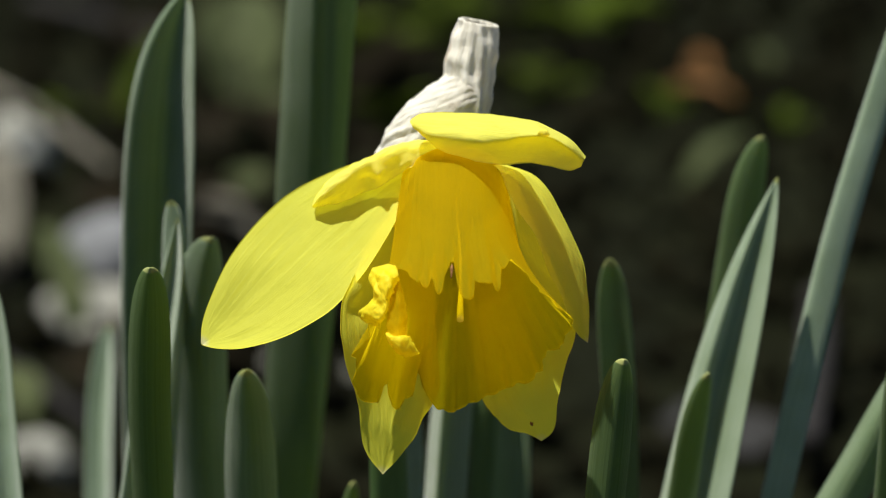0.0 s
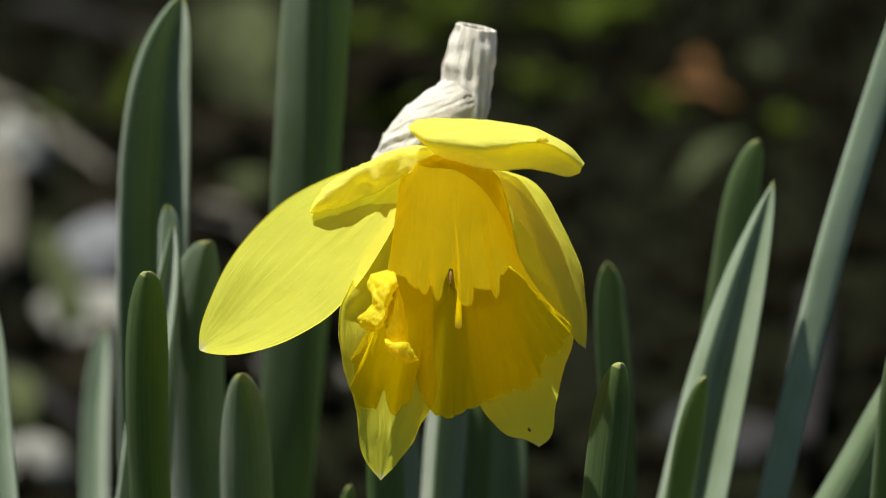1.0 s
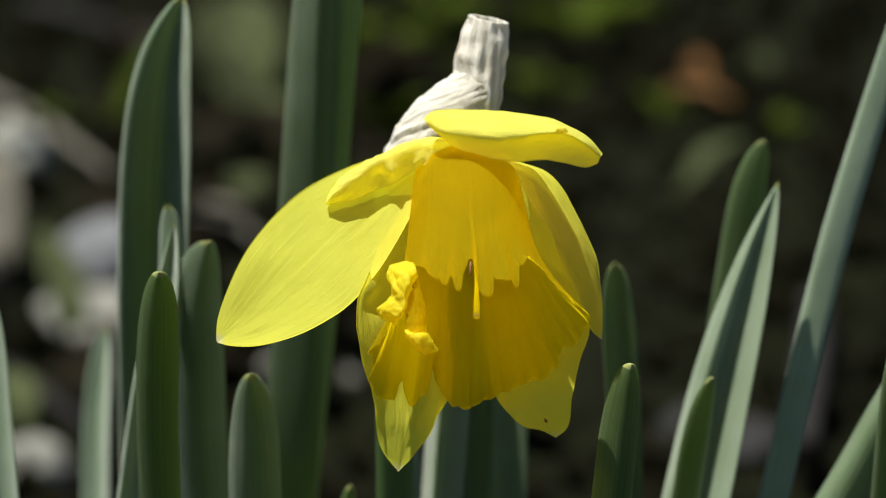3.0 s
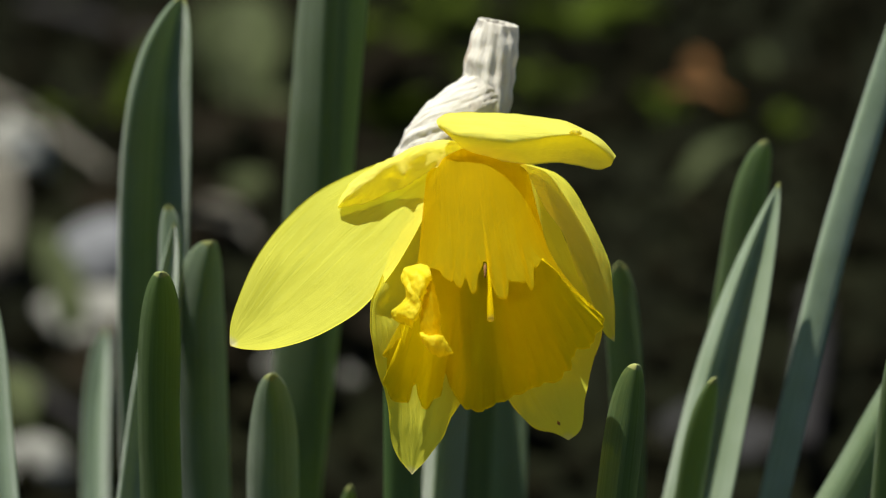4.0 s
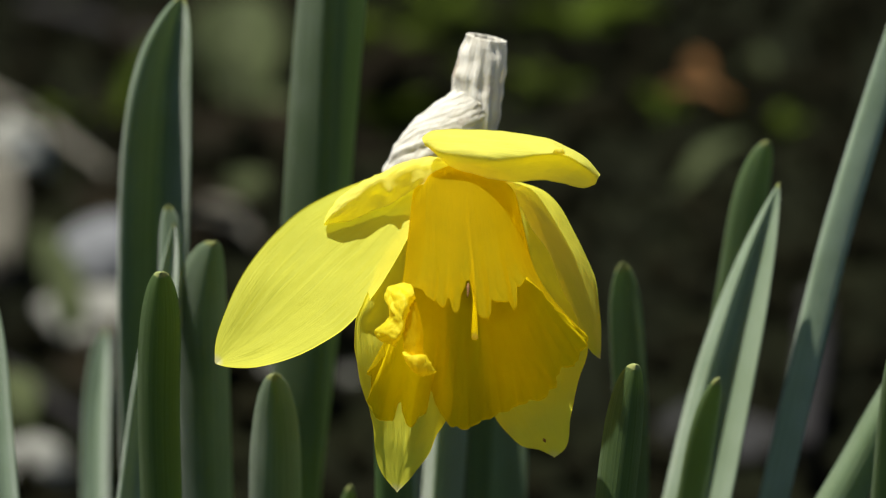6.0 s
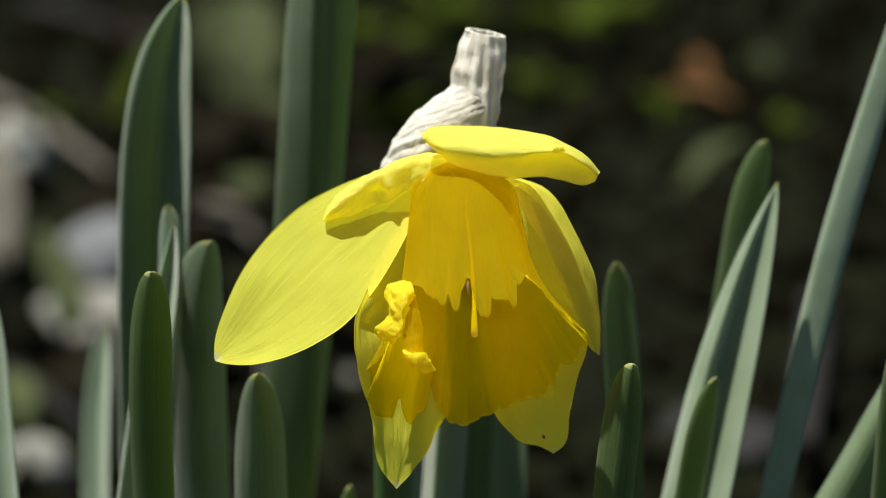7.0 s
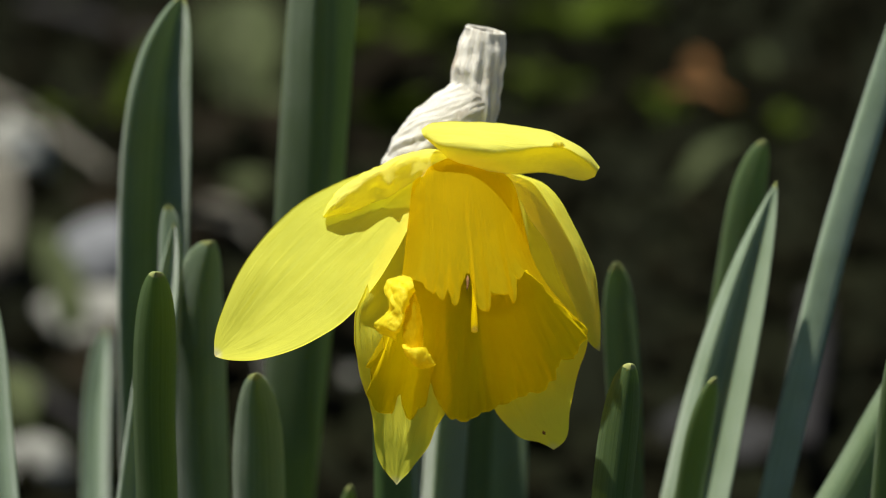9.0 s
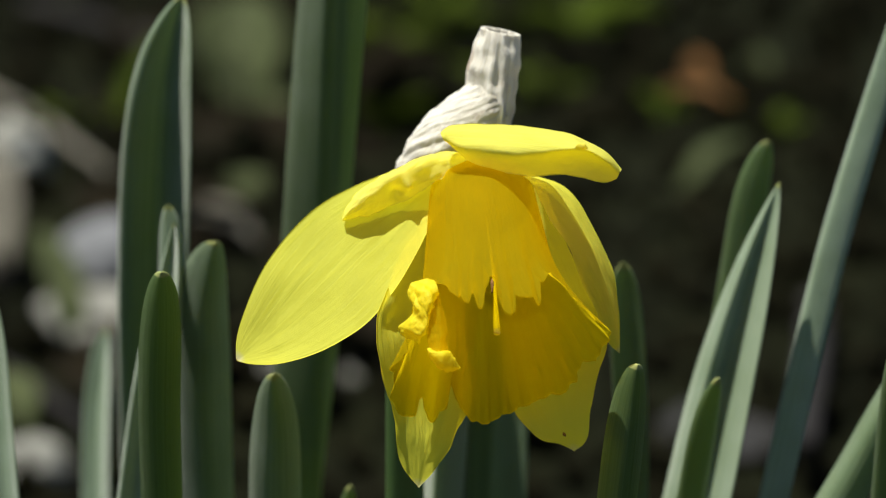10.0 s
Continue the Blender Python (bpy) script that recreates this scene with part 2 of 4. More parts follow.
# ---- daffodil leaves ----
def daffodil_leaf(base, line, half, taper=0.03, channel=0.002, turn=0.0, bluish=0.5, thick=0.0016, lean=0.0, crease=2.0, rolled=0.0, blunt=0.55, spin=0.0):
    """A strap leaf that rises from the soil at base; line: (sideways, height) of its middle from low to high."""
    path = [(0, -0.015 * lean, -0.015), *[(a, lean * h, h) for a, h in line]]
    rows, cols = 64, 15
    length = sum((spline(path, (i + 1) / 40) - spline(path, i / 40)).length for i in range(40))
    verts, uvs = [], []
    seed = base[0] * 90 + base[1] * 37
    cut = 1 - 0.0015 / length                        # where the withered tip begins
    steps = [1 - (1 - i / (rows - 1)) ** 2.2 for i in range(rows)]
    for u in steps:
        c = spline(path, u)
        t = (spline(path, u + 0.01) - spline(path, u - 0.01)).normalized()
        facing = radians(turn + spin * (1 - u))
        side = Vector((math.cos(facing), math.sin(facing), 0))
        s = (side - t * side.dot(t)).normalized()
        n = t.cross(s)
        if n.y < 0:
            n = -n                                   # away from the channel's open face
        left = (1 - u) * length
        w = half * (1 + 0.05 * noise.noise((seed, u * 4, 0)))
        k = 1.0
        if left < taper * 0.85:
            q = 1 - left / (taper * 0.85)
            k = max(0.0008, (1 - q ** 2.7)) ** blunt
        front, back = [], []
        for j in range(cols):
            v = math.sin((j / (cols - 1) - 0.5) * math.pi * 0.86) / math.sin(0.43 * math.pi)
            bow = -channel * abs(v) ** crease * k + rolled * k * max(0.0, (-v - 0.45) / 0.55) ** 3 + 0.0004 * noise.noise((seed + v, u * 9, 1))
            p = c + s * v * w * k
            th = thick * k ** 0.6 * (1 - abs(v) ** 3) + 0.0008 * k
            front.append(p + n * (bow + 0.0007 * k * max(0.0, (abs(v) - 0.82) / 0.18) ** 2))
            back.append(p + n * (bow + th))
        for j, q in enumerate(front + back[::-1]):
            verts.append(q)
            uvs.append((u, j / (cols - 1) if j < cols else (2 * cols - 1 - j) / (cols - 1)))
    ring = 2 * cols
    split = next(i for i, u in enumerate(steps) if u > cut)
    pieces = []
    for lo, hi, material in ((0, split + 1, LEAF), (split, rows, LEAF_TIP)):
        v, f, uv = with_caps(verts[lo * ring:hi * ring], grid_faces(hi - lo, ring, True), uvs[lo * ring:hi * ring], ring, lo == 0, hi == rows)
        me = mesh_of("daffodil_leaf", v, f, material, uv)
        me.attributes.new("bloom", "FLOAT", "POINT").data.foreach_set("value", [bluish] * len(v))
        pieces.append(me)
    ob = new("daffodil_leaf", pieces[0])
    ob.location = (base[0], base[1], 0)
    part("leaf_tip", pieces[1], ob, "pale yellowish hardened tip")
    tone = "grey-green waxy" if bluish > 0.45 else "fresh green"
    how = "folded into a channel" if channel > 0.0035 else "rising from dark soil"
    return tagged(ob, "%s strap-shaped daffodil leaf %s" % (tone, how), "leaf", "daffodil leaves")


leaf_a = daffodil_leaf((-0.0528, 0.0133), [(0.0005, 0.2217), (0.0005, 0.2375), (0.0011, 0.2529), (0.0019, 0.2657)], 0.0039, taper=0.026, channel=-0.0034, bluish=0.08, lean=-0.05, blunt=0.5)
leaf_b = daffodil_leaf((-0.0336, 0.0511), [(-0.0023, 0.2131), (-0.0025, 0.2301), (-0.0032, 0.2392)], 0.0049, taper=0.034, channel=-0.005, turn=8, lean=-0.13, blunt=0.6, bluish=0.45)
leaf_c = daffodil_leaf((0.0149, -0.0241), [(0.0149, 0.2286), (0.0162, 0.2435), (0.0171, 0.2535)], 0.0036, taper=0.026, channel=-0.0034, turn=8, bluish=0.12, lean=0.04, blunt=0.5)
leaf_d = daffodil_leaf((0.0394, 0.0492), [(-0.0038, 0.1979), (-0.0043, 0.2146), (-0.0054, 0.2309), (-0.0065, 0.2464)], 0.0034, taper=0.02, channel=0.0015, turn=8, bluish=0.3, lean=0.06)
leaf_e = daffodil_leaf((0.0286, 0.0535), [(0.0184, 0.2094), (0.0204, 0.2264), (0.0217, 0.2349)], 0.0031, taper=0.024, channel=-0.0015, turn=25, bluish=0.2, lean=-0.1)
leaf_f = daffodil_leaf((0.0070, -0.0082), [(0.0410, 0.2063), (0.0459, 0.2278), (0.0519, 0.2490), (0.0572, 0.2648)], 0.0053, taper=0.085, channel=0.0085, turn=12, bluish=0.8, crease=1.6, rolled=0.0095, blunt=0.85, lean=0.25)
leaf_g = daffodil_leaf((0.0432, 0.0587), [(0.0112, 0.1927), (0.0129, 0.2143), (0.0161, 0.2401), (0.0185, 0.2574), (0.0202, 0.2667)], 0.0042, taper=0.025, channel=-0.002, turn=20, bluish=0.25, lean=0.08)
daffodil_leaf((-0.0620, 0.1077), [(0.0035, 0.1867), (0.0049, 0.2418), (0.0064, 0.2662), (0.0084, 0.2841), (0.0112, 0.2967)], 0.0078, taper=0.05, channel=0.0105, turn=-8, bluish=0.6, crease=1.3, rolled=0.007, blunt=0.65, lean=-0.1)
leaf_m = daffodil_leaf((-0.0388, 0.1092), [(0.0113, 0.1876), (0.0130, 0.2241), (0.0139, 0.2674), (0.0148, 0.2969), (0.0164, 0.3266)], 0.0068, taper=0.05, channel=-0.009, turn=-14, spin=110, bluish=0.28, crease=1.2, lean=-0.12)
daffodil_leaf((-0.0833, -0.0019), [(0.0236, 0.2067), (0.0279, 0.2349), (0.0309, 0.2499), (0.0320, 0.2593)], 0.0032, taper=0.05, channel=0.005, turn=5, bluish=0.8, rolled=0.003, blunt=0.8, lean=0.2)
daffodil_leaf((-0.0668, 0.0038), [(0.0110, 0.2045), (0.0129, 0.2309), (0.0140, 0.2514), (0.0138, 0.2608)], 0.0024, taper=0.014, channel=-0.001, turn=-10, bluish=0.8, lean=0.2)
leaf_j = daffodil_leaf((-0.0467, 0.0755), [(-0.0000, 0.2002), (-0.0000, 0.2251), (0.0002, 0.2420), (0.0018, 0.2552)], 0.0056, taper=0.034, channel=-0.0065, turn=14, bluish=0.55, crease=1.6, lean=-0.1)
daffodil_leaf((-0.0796, 0.0902), [(0.0023, 0.1632), (0.0025, 0.1754), (0.0030, 0.1874), (0.0037, 0.1994)], 0.0034, taper=0.03, channel=0.003, turn=-25, bluish=0.95, lean=0.35)
daffodil_leaf((-0.0692, -0.0373), [(-0.0144, 0.2082), (-0.0158, 0.2227), (-0.0171, 0.2370), (-0.0191, 0.2493)], 0.0026, taper=0.03, channel=0.002, bluish=0.9, lean=0.35)
daffodil_leaf((0.0257, -0.0147), [(0.0360, 0.2038), (0.0432, 0.2336), (0.0480, 0.2526), (0.0567, 0.2799), (0.0630, 0.2988)], 0.0033, taper=0.05, channel=-0.004, turn=-48, bluish=1.0, crease=1.4, lean=0.3)
daffodil_leaf((-0.0133, -0.0015), [(0.0869, 0.2104), (0.0901, 0.2161), (0.0952, 0.2258), (0.1045, 0.2431)], 0.0044, taper=0.03, channel=-0.004, turn=-32, bluish=0.5, lean=0.15)
daffodil_leaf((0.0764, 0.0358), [(0.0065, 0.2169), (0.0074, 0.2402), (0.0093, 0.2583)], 0.0033, taper=0.03, channel=-0.0015, bluish=0.2, lean=-0.1)
daffodil_leaf((-0.0132, -0.0046), [(0.0115, 0.2039), (0.0121, 0.2127), (0.0130, 0.2234), (0.0139, 0.2384)], 0.0041, taper=0.03, channel=-0.009, turn=-10, bluish=0.6, crease=1.1, lean=0.25)
daffodil_leaf((0.0003, 0.0403), [(0.0068, 0.1946), (0.0072, 0.2040), (0.0077, 0.2155), (0.0081, 0.2315)], 0.0027, taper=0.03, channel=-0.002, bluish=0.15, lean=0.15)
daffodil_leaf((0.0101, 0.0443), [(0.0015, 0.1895), (0.0016, 0.1989), (0.0016, 0.2104), (0.0012, 0.2287)], 0.0053, taper=0.03, channel=0.003, turn=32, bluish=0.5, lean=0.2)
daffodil_leaf((-0.0434, 0.0500), [(0.0240, 0.1967), (0.0250, 0.2024), (0.0254, 0.2050)], 0.0017, taper=0.012, channel=-0.001, bluish=0.1)
daffodil_leaf((-0.0072, 0.0214), [(0.0000, 0.1909), (0.0000, 0.2044), (-0.0002, 0.2122)], 0.0027, taper=0.03, channel=0.001, bluish=0.9, lean=0.3)

# ---- the daffodil ----
FOOT = Vector((-0.008, 0.035, 0.0))
HEAD_POSE = pose(HEAD[0] - FOOT.x, HEAD[1] - FOOT.y, HEAD[2] - FOOT.z, -PITCH, 0, 0)


def sheet(parent, lines, label, name="petal", material=None, rows=61, cols=41, wave=0.5, crumple=0.0, seed=0, soft=1.0, creases=(), margin=0.0, tip=1.0):
    """A thin curved blade in millimetres, spanned between a few lines that run from its root to its tip.
    wave: broad undulation; crumple: fine wrinkles; creases: (along, across, size, height) of single puckers; margin: uneven edge."""
    grid = []
    for i in range(rows):
        u = 1 - (1 - i / (rows - 1)) ** 1.3
        ends = [spline(line, u) for line in lines]
        row = []
        for j in range(cols):
            v = j / (cols - 1)
            k = v * (len(ends) - 1)
            lo = min(int(k), len(ends) - 2)
            flat = ends[lo].lerp(ends[lo + 1], k - lo)
            p = spline(ends, v) * soft + flat * (1 - soft)
            if margin:
                out = (ends[-1] - ends[0]) * (0.5 * margin * (abs(2 * v - 1) ** 6))
                p += out * math.copysign(1, v - 0.5) * noise.noise((u * 16, seed, v * 3))
            row.append(p)
        grid.append(row)
    verts, uvs = [], []
    for i in range(rows):
        u = 1 - (1 - i / (rows - 1)) ** 1.3
        for j in range(cols):
            v = j / (cols - 1)
            along = grid[min(i + 1, rows - 1)][j] - grid[max(i - 1, 0)][j]
            across = grid[i][min(j + 1, cols - 1)] - grid[i][max(j - 1, 0)]
            n = along.cross(across)
            n = n.normalized() if n.length > 1e-9 else Vector((0, -1, 0))
            calm = min(1.0, (1 - u) * 7) * min(1.0, u * 8)
            d = wave * (noise.noise((u * 3.1 + seed, v * 1.7, 2.0)) + 0.5 * noise.noise((u * 7 + seed, v * 3, 5.0)))
            d += 0.05 * noise.noise((u * 3, v * 17, seed + 3.0)) + 0.03 * noise.noise((u * 5, v * 34, seed + 6.0))
            d += crumple * (abs(noise.noise((u * 9 + seed, v * 5, 1.0))) + 0.5 * abs(noise.noise((u * 21, v * 11 + seed, 4.0))) - 0.3)
            for cu, cv, size, height in creases:
                d += height * math.exp(-((u - cu) ** 2 + ((v - cv) * 0.35) ** 2) / size ** 2)
            verts.append((grid[i][j] + n * d * calm) * MM)
            uvs.append((u * tip, v))
    ob = part(name, mesh_of(name, verts, grid_faces(rows, cols), material or PETAL, uvs), parent, label)
    solid = ob.modifiers.new("thickness", "SOLIDIFY")
    solid.thickness, solid.offset, solid.use_rim_only = 0.00008, 0.0, True
    return ob


AXIS_FROM, AXIS_TO = Vector((2.3, 10.0, 11.8)), Vector((4.6, -11.5, -16.0))
# round the trumpet's mouth: turn in degrees, radius and how far the edge reaches forward, in millimetres
RIM = [(0, 18.2, -0.8), (9, 18.6, -0.8), (18, 17.0, -1.2), (30, 15.4, -3.6), (42, 14.2, -6.2), (52, 13.4, -8.0), (58, 13.0, -6.0), (78, 13.0, -5.2), (102, 13.0, -6.6),
       (128, 14.4, -6.2), (138, 15.8, -7.4), (150, 16.8, -6.5), (166, 17.2, -3.0), (178, 17.4, -0.5), (190, 19.6, 0.6), (198, 21.0, 2.2), (206, 20.6, 3.2), (214, 19.8, 3.0), (220, 18.6, 0.8),
       (226, 18.6, 1.6), (232, 18.2, 1.2), (237, 18.0, -0.2), (242, 17.8, -4.4), (247, 17.8, -0.6), (254, 18.0, 1.6), (262, 18.0, 1.8), (274, 17.6, 0.8), (282, 17.4, 0.0), (290, 17.4, 0.0),
       (300, 17.2, -0.6), (311, 17.4, 0.0), (320, 17.4, -0.8), (330, 16.4, -0.6), (338, 16.2, -1.2), (348, 17.2, 0.0), (360, 18.2, -0.8)]
# rounded lobes on that edge: middle, half width in degrees, height
LOBES = [(115, 15, 3.0), (118, 4.2, 4.8), (109.5, 4.0, 6.6), (89.5, 7.5, 8.0), (72, 12, 3.8), (66, 5.0, 5.2), (127, 4, 1.4), (205, 13, 3.0), (226.5, 6.5, 3.2), (236, 4, 1.6), (252, 6, 1.3), (260, 4.5, 1.8),
         (267, 4, 1.2), (276, 6, 0.9), (287, 7, 0.6), (297, 5, 0.7), (309, 8, 0.8), (321, 5, 0.8), (344, 8, 0.9), (3, 9, 0.8)]


def trumpet(parent):
    """The corona: a ribbed tube that widens to an uneven, lobed rim."""
    rows, cols = 72, 360
    axis = AXIS_TO - AXIS_FROM
    length = axis.length
    a = axis.normalized()
    right = Vector((1, 0, 0))
    right = (right - a * right.dot(a)).normalized()
    top = a.cross(right)
    if top.z < 0:
        top = -top
    turns, radii, reach = (np.array(c, dtype=float) for c in zip(*RIM))

    def eased(values, deg):
        k = int(np.searchsorted(turns, deg, side="right")) - 1
        k = min(max(k, 0), len(turns) - 2)
        f = (deg - turns[k]) / (turns[k + 1] - turns[k])
        f = f * f * (3 - 2 * f)
        return values[k] * (1 - f) + values[k + 1] * f

    verts, uvs = [], []
    for j in range(cols):
        ang = 2 * math.pi * j / cols
        up, sd = math.sin(ang), math.cos(ang)
        rim_r, rim_e = eased(radii, math.degrees(ang)), eased(reach, math.degrees(ang))
        lobe = max(h * max(0.0, 1 - abs(((math.degrees(ang) - m + 180) % 360 - 180) / w) ** 2.6) ** 0.5 for m, w, h in LOBES)
        rim_e += lobe + 0.25 * noise.noise((sd * 14, up * 14, 3.0))
        for i in range(rows):
            s = i / (rows - 1)
            f = max(0.0, (s - 0.45) / 0.55)
            r = 9.3 + 3.0 * s ** 1.15 + 3.1 * max(0.0, -sd) * s + (rim_r - 12.3 - 3.1 * max(0.0, -sd)) * f ** 1.7
            r += (0.07 * lobe - 0.15) * s ** 2                                      # ribs that run up from the lobes
            r += 0.35 * noise.noise((sd * 1.5, up * 1.5, s * 2)) + (0.16 + 0.3 * f) * noise.noise((sd * 5, up * 5, s * 1.2)) + 0.06 * noise.noise((sd * 16, up * 16, s * 1.5))
            r += f * f * 0.7 * noise.noise((sd * 4.0, up * 4.0, 1.0))
            r += f * f * (0.75 * noise.noise((sd * 11.0, up * 11.0, s * 3.0)) + 0.30 * noise.noise((sd * 24.0, up * 24.0, s * 9.0)))   # frills of the flare
            e = rim_e * (0.35 * f + 0.65 * f ** 3)
            verts.append((AXIS_FROM + a * (s * length + e) + (right * sd + top * up) * r) * MM)
            uvs.append((s * 0.96, 1.6 * abs(2 * j / cols - 1)))
    faces = []
    for j in range(cols):
        k = (j + 1) % cols
        faces += [(j * rows + i, k * rows + i, k * rows + i + 1, j * rows + i + 1) for i in range(rows - 1)]
    ob = part("trumpet", mesh_of("trumpet", verts, faces, CORONA, uvs), parent, "deep yellow frilled trumpet of the flower")
    solid = ob.modifiers.new("thickness", "SOLIDIFY")
    solid.thickness, solid.offset, solid.use_rim_only = 0.00006, 0.0, True


def daffodil():
    root = thing("daffodil", FOOT, "nodding yellow daffodil on a green stem with a dry papery spathe", "flower")
    top = Vector((-11.5, 27.0, 12.0))
    # stem, in the plant's space
    p = HEAD_POSE @ (top * MM)
    path = [(0, 0, -0.02), (p.x * 0.2, p.y * 0.2, 0.10), (p.x * 0.6, p.y * 0.6, 0.2), p]
    v, f, uv = tube(path, [0.0048, 0.0045, 0.0040, 0.0030], 18, 40, 0.05, 3, 0, 0.75)
    v, f, uv = with_caps(v, f, uv, 18)
    stem = part("stem", mesh_of("stem", v, f, STEM, uv), root, "green hollow flower stem")
    # neck of the flower, which carries the petals
    a = (AXIS_TO - AXIS_FROM).normalized()
    b = AXIS_FROM
    path = [(b + a * 3) * MM, (b - a * 3 + Vector((0, 2, -1))) * MM, (b + Vector((1.0, 8.5, 0.5))) * MM, (b + Vector((1.5, 11, 3))) * MM]
    v, f, uv = tube(path, [0.0085, 0.0050, 0.0036, 0.0036], 20, 20, 0.05, 5)
    v, f, uv = with_caps(v, f, uv, 20)
    flower = part("flower", mesh_of("flower_neck", v, f, NECK, uv), root, "yellow flower head with six petals round a trumpet")
    flower.matrix_basis = HEAD_POSE
    trumpet(flower)
    # petal that reaches forward over the trumpet like an awning, its front edge folded up
    sheet(flower, [[(-3.6, 4.0, 20.6), (-1.0, 3.8, 17.6), (1.8, 2.2, 15.6), (6.6, 0.8, 14.7), (11.5, 0.4, 14.2), (15.5, -1.5, 14.5), (19.5, -5.0, 13.9), (23.2, -9.0, 13.1), (24.6, -10.5, 13.6)],
                   [(-4.6, 2.4, 20.6), (-2.4, 0.8, 18.9), (1.6, -0.2, 17.6), (6.6, -1.8, 17.0), (11.4, -5.5, 16.9), (15.4, -9.5, 17.2), (19.5, -12.0, 16.8), (23.5, -12.0, 14.8), (24.8, -11.5, 14.1)],
                   [(-5.1, 1.7, 21.2), (-2.6, -0.6, 19.6), (1.6, -2.0, 19.0), (6.5, -4.0, 18.5), (11.4, -10.0, 18.6), (15.1, -16.0, 19.0), (18.9, -17.5, 18.7), (23.0, -14.5, 16.3), (24.9, -12.0, 14.5)],
                   [(-5.4, 2.0, 21.9), (-4.2, 1.4, 22.2), (1.6, 0.2, 21.8), (8.0, -1.8, 21.4), (13.8, -9.5, 21.1), (18.4, -13.5, 20.3), (22.7, -13.5, 17.8), (25.2, -12.0, 15.0)],
                   [(-5.2, 2.8, 22.4), (-3.9, 4.2, 23.4), (1.6, 5.2, 23.9), (8.5, 3.2, 23.3), (14.4, -2.5, 22.4), (19.3, -8.5, 20.8), (23.2, -11.0, 18.1), (25.4, -11.5, 15.3)]],
          "pale yellow petal arched over the trumpet", material=PALE_PETAL, rows=71, wave=0.45, crumple=0.16, seed=3, soft=0.75, tip=0.95)
    # narrow petal that lies on the broad one, its margin rolled under like a hood
    sheet(flower, [[(0.5, 9.0, 18.0), (-3.5, 10.2, 18.6), (-8.4, 10.8, 17.9), (-14.4, 10.0, 15.5), (-19.4, 8.7, 12.2), (-22.0, 7.0, 9.4), (-22.9, 5.6, 7.2)],
                   [(0.8, 4.2, 17.8), (-3.2, 4.8, 17.9), (-7.4, 4.8, 17.0), (-13.2, 3.8, 14.4), (-17.8, 3.2, 11.2), (-21.2, 3.4, 8.4), (-22.9, 4.4, 7.0)],
                   [(0.8, 3.2, 16.9), (-3.0, 4.2, 16.3), (-7.0, 4.8, 14.8), (-12.6, 4.6, 12.2), (-17.0, 4.3, 9.5), (-20.8, 4.4, 7.5), (-22.9, 4.8, 6.8)],
                   [(0.6, 3.0, 15.6), (-4.9, 4.4, 14.1), (-8.4, 6.0, 12.2), (-11.9, 6.2, 10.0), (-14.4, 6.2, 9.1), (-17.6, 5.8, 7.7), (-20.6, 5.4, 7.0), (-22.8, 5.0, 6.6)]],
          "crumpled narrow petal with its margin rolled under", material=THIN_PETAL, wave=0.5, crumple=0.5, seed=8, creases=[(0.50, 0.75, 0.03, 1.3), (0.58, 0.8, 0.05, -1.2), (0.35, 0.6, 0.04, 0.6)], margin=0.09, tip=0.96)
    # broad petal at the shadow side
    sheet(flower, [[(-0.5, 11.0, 18.2), (-8.5, 11.8, 17.8), (-14.5, 10.8, 15.3), (-20.6, 9.7, 12.9), (-26.0, 8.4, 10.2), (-31.2, 6.0, 5.9), (-36.6, 2.4, -0.8), (-40.0, -1.2, -7.8), (-42.0, -4.2, -14.6), (-42.0, -5.4, -17.2)],
                   [(-2.0, 9.5, 13.0), (-9.0, 8.4, 11.0), (-16.0, 6.0, 6.5), (-23.0, 3.2, 0.5), (-30.0, 0.0, -6.2), (-36.5, -3.0, -12.6), (-41.7, -5.5, -17.6)],
                   [(-4.0, 7.5, 9.5), (-6.4, 5.4, 7.0), (-9.4, 2.6, 1.6), (-14.2, -1.6, -5.8), (-18.2, -3.9, -10.5), (-25.0, -6.0, -15.0), (-31.2, -6.8, -17.2), (-37.0, -6.8, -18.2), (-40.6, -6.0, -17.9), (-41.9, -5.6, -17.5)]],
          "broad bright yellow petal with a pale tip", rows=91, cols=61, wave=0.55, crumple=0.08, seed=1)
    # petal that hangs with a pointed tip
    sheet(flower, [[(-4.0, 10.0, 12.0), (-10.0, 6.0, 4.5), (-14.6, 1.0, -3.5), (-17.1, -4.0, -9.0), (-17.6, -7.0, -13.4), (-17.0, -8.0, -18.3), (-15.7, -6.6, -23.4), (-14.2, -5.0, -27.9), (-14.1, -4.0, -32.0), (-12.8, -3.6, -36.9), (-10.2, -3.0, -40.3)],
                   [(0.0, 12.0, 11.0), (-5.0, 9.0, 3.0), (-9.0, 6.0, -4.0), (-11.6, 2.0, -10.0), (-12.4, -1.0, -15.0), (-12.4, -2.0, -20.0), (-11.6, -2.0, -26.0), (-11.3, -2.8, -32.8), (-10.9, -3.0, -37.8), (-10.1, -3.0, -40.4)],
                   [(4.0, 13.0, 10.0), (1.0, 12.0, 0.0), (-1.0, 10.0, -10.0), (-0.6, 6.0, -18.0), (-0.2, 4.0, -26.0), (-3.2, 1.0, -31.0), (-4.6, -0.6, -34.0), (-7.1, -2.0, -37.4), (-10.0, -3.0, -40.3)]],
          "yellow petal hanging with a pointed tip", material=HANGING_PETAL, wave=0.8, crumple=0.35, seed=2, creases=[(0.42, 0.12, 0.05, 0.9), (0.5, 0.2, 0.04, -0.6)], margin=0.05)
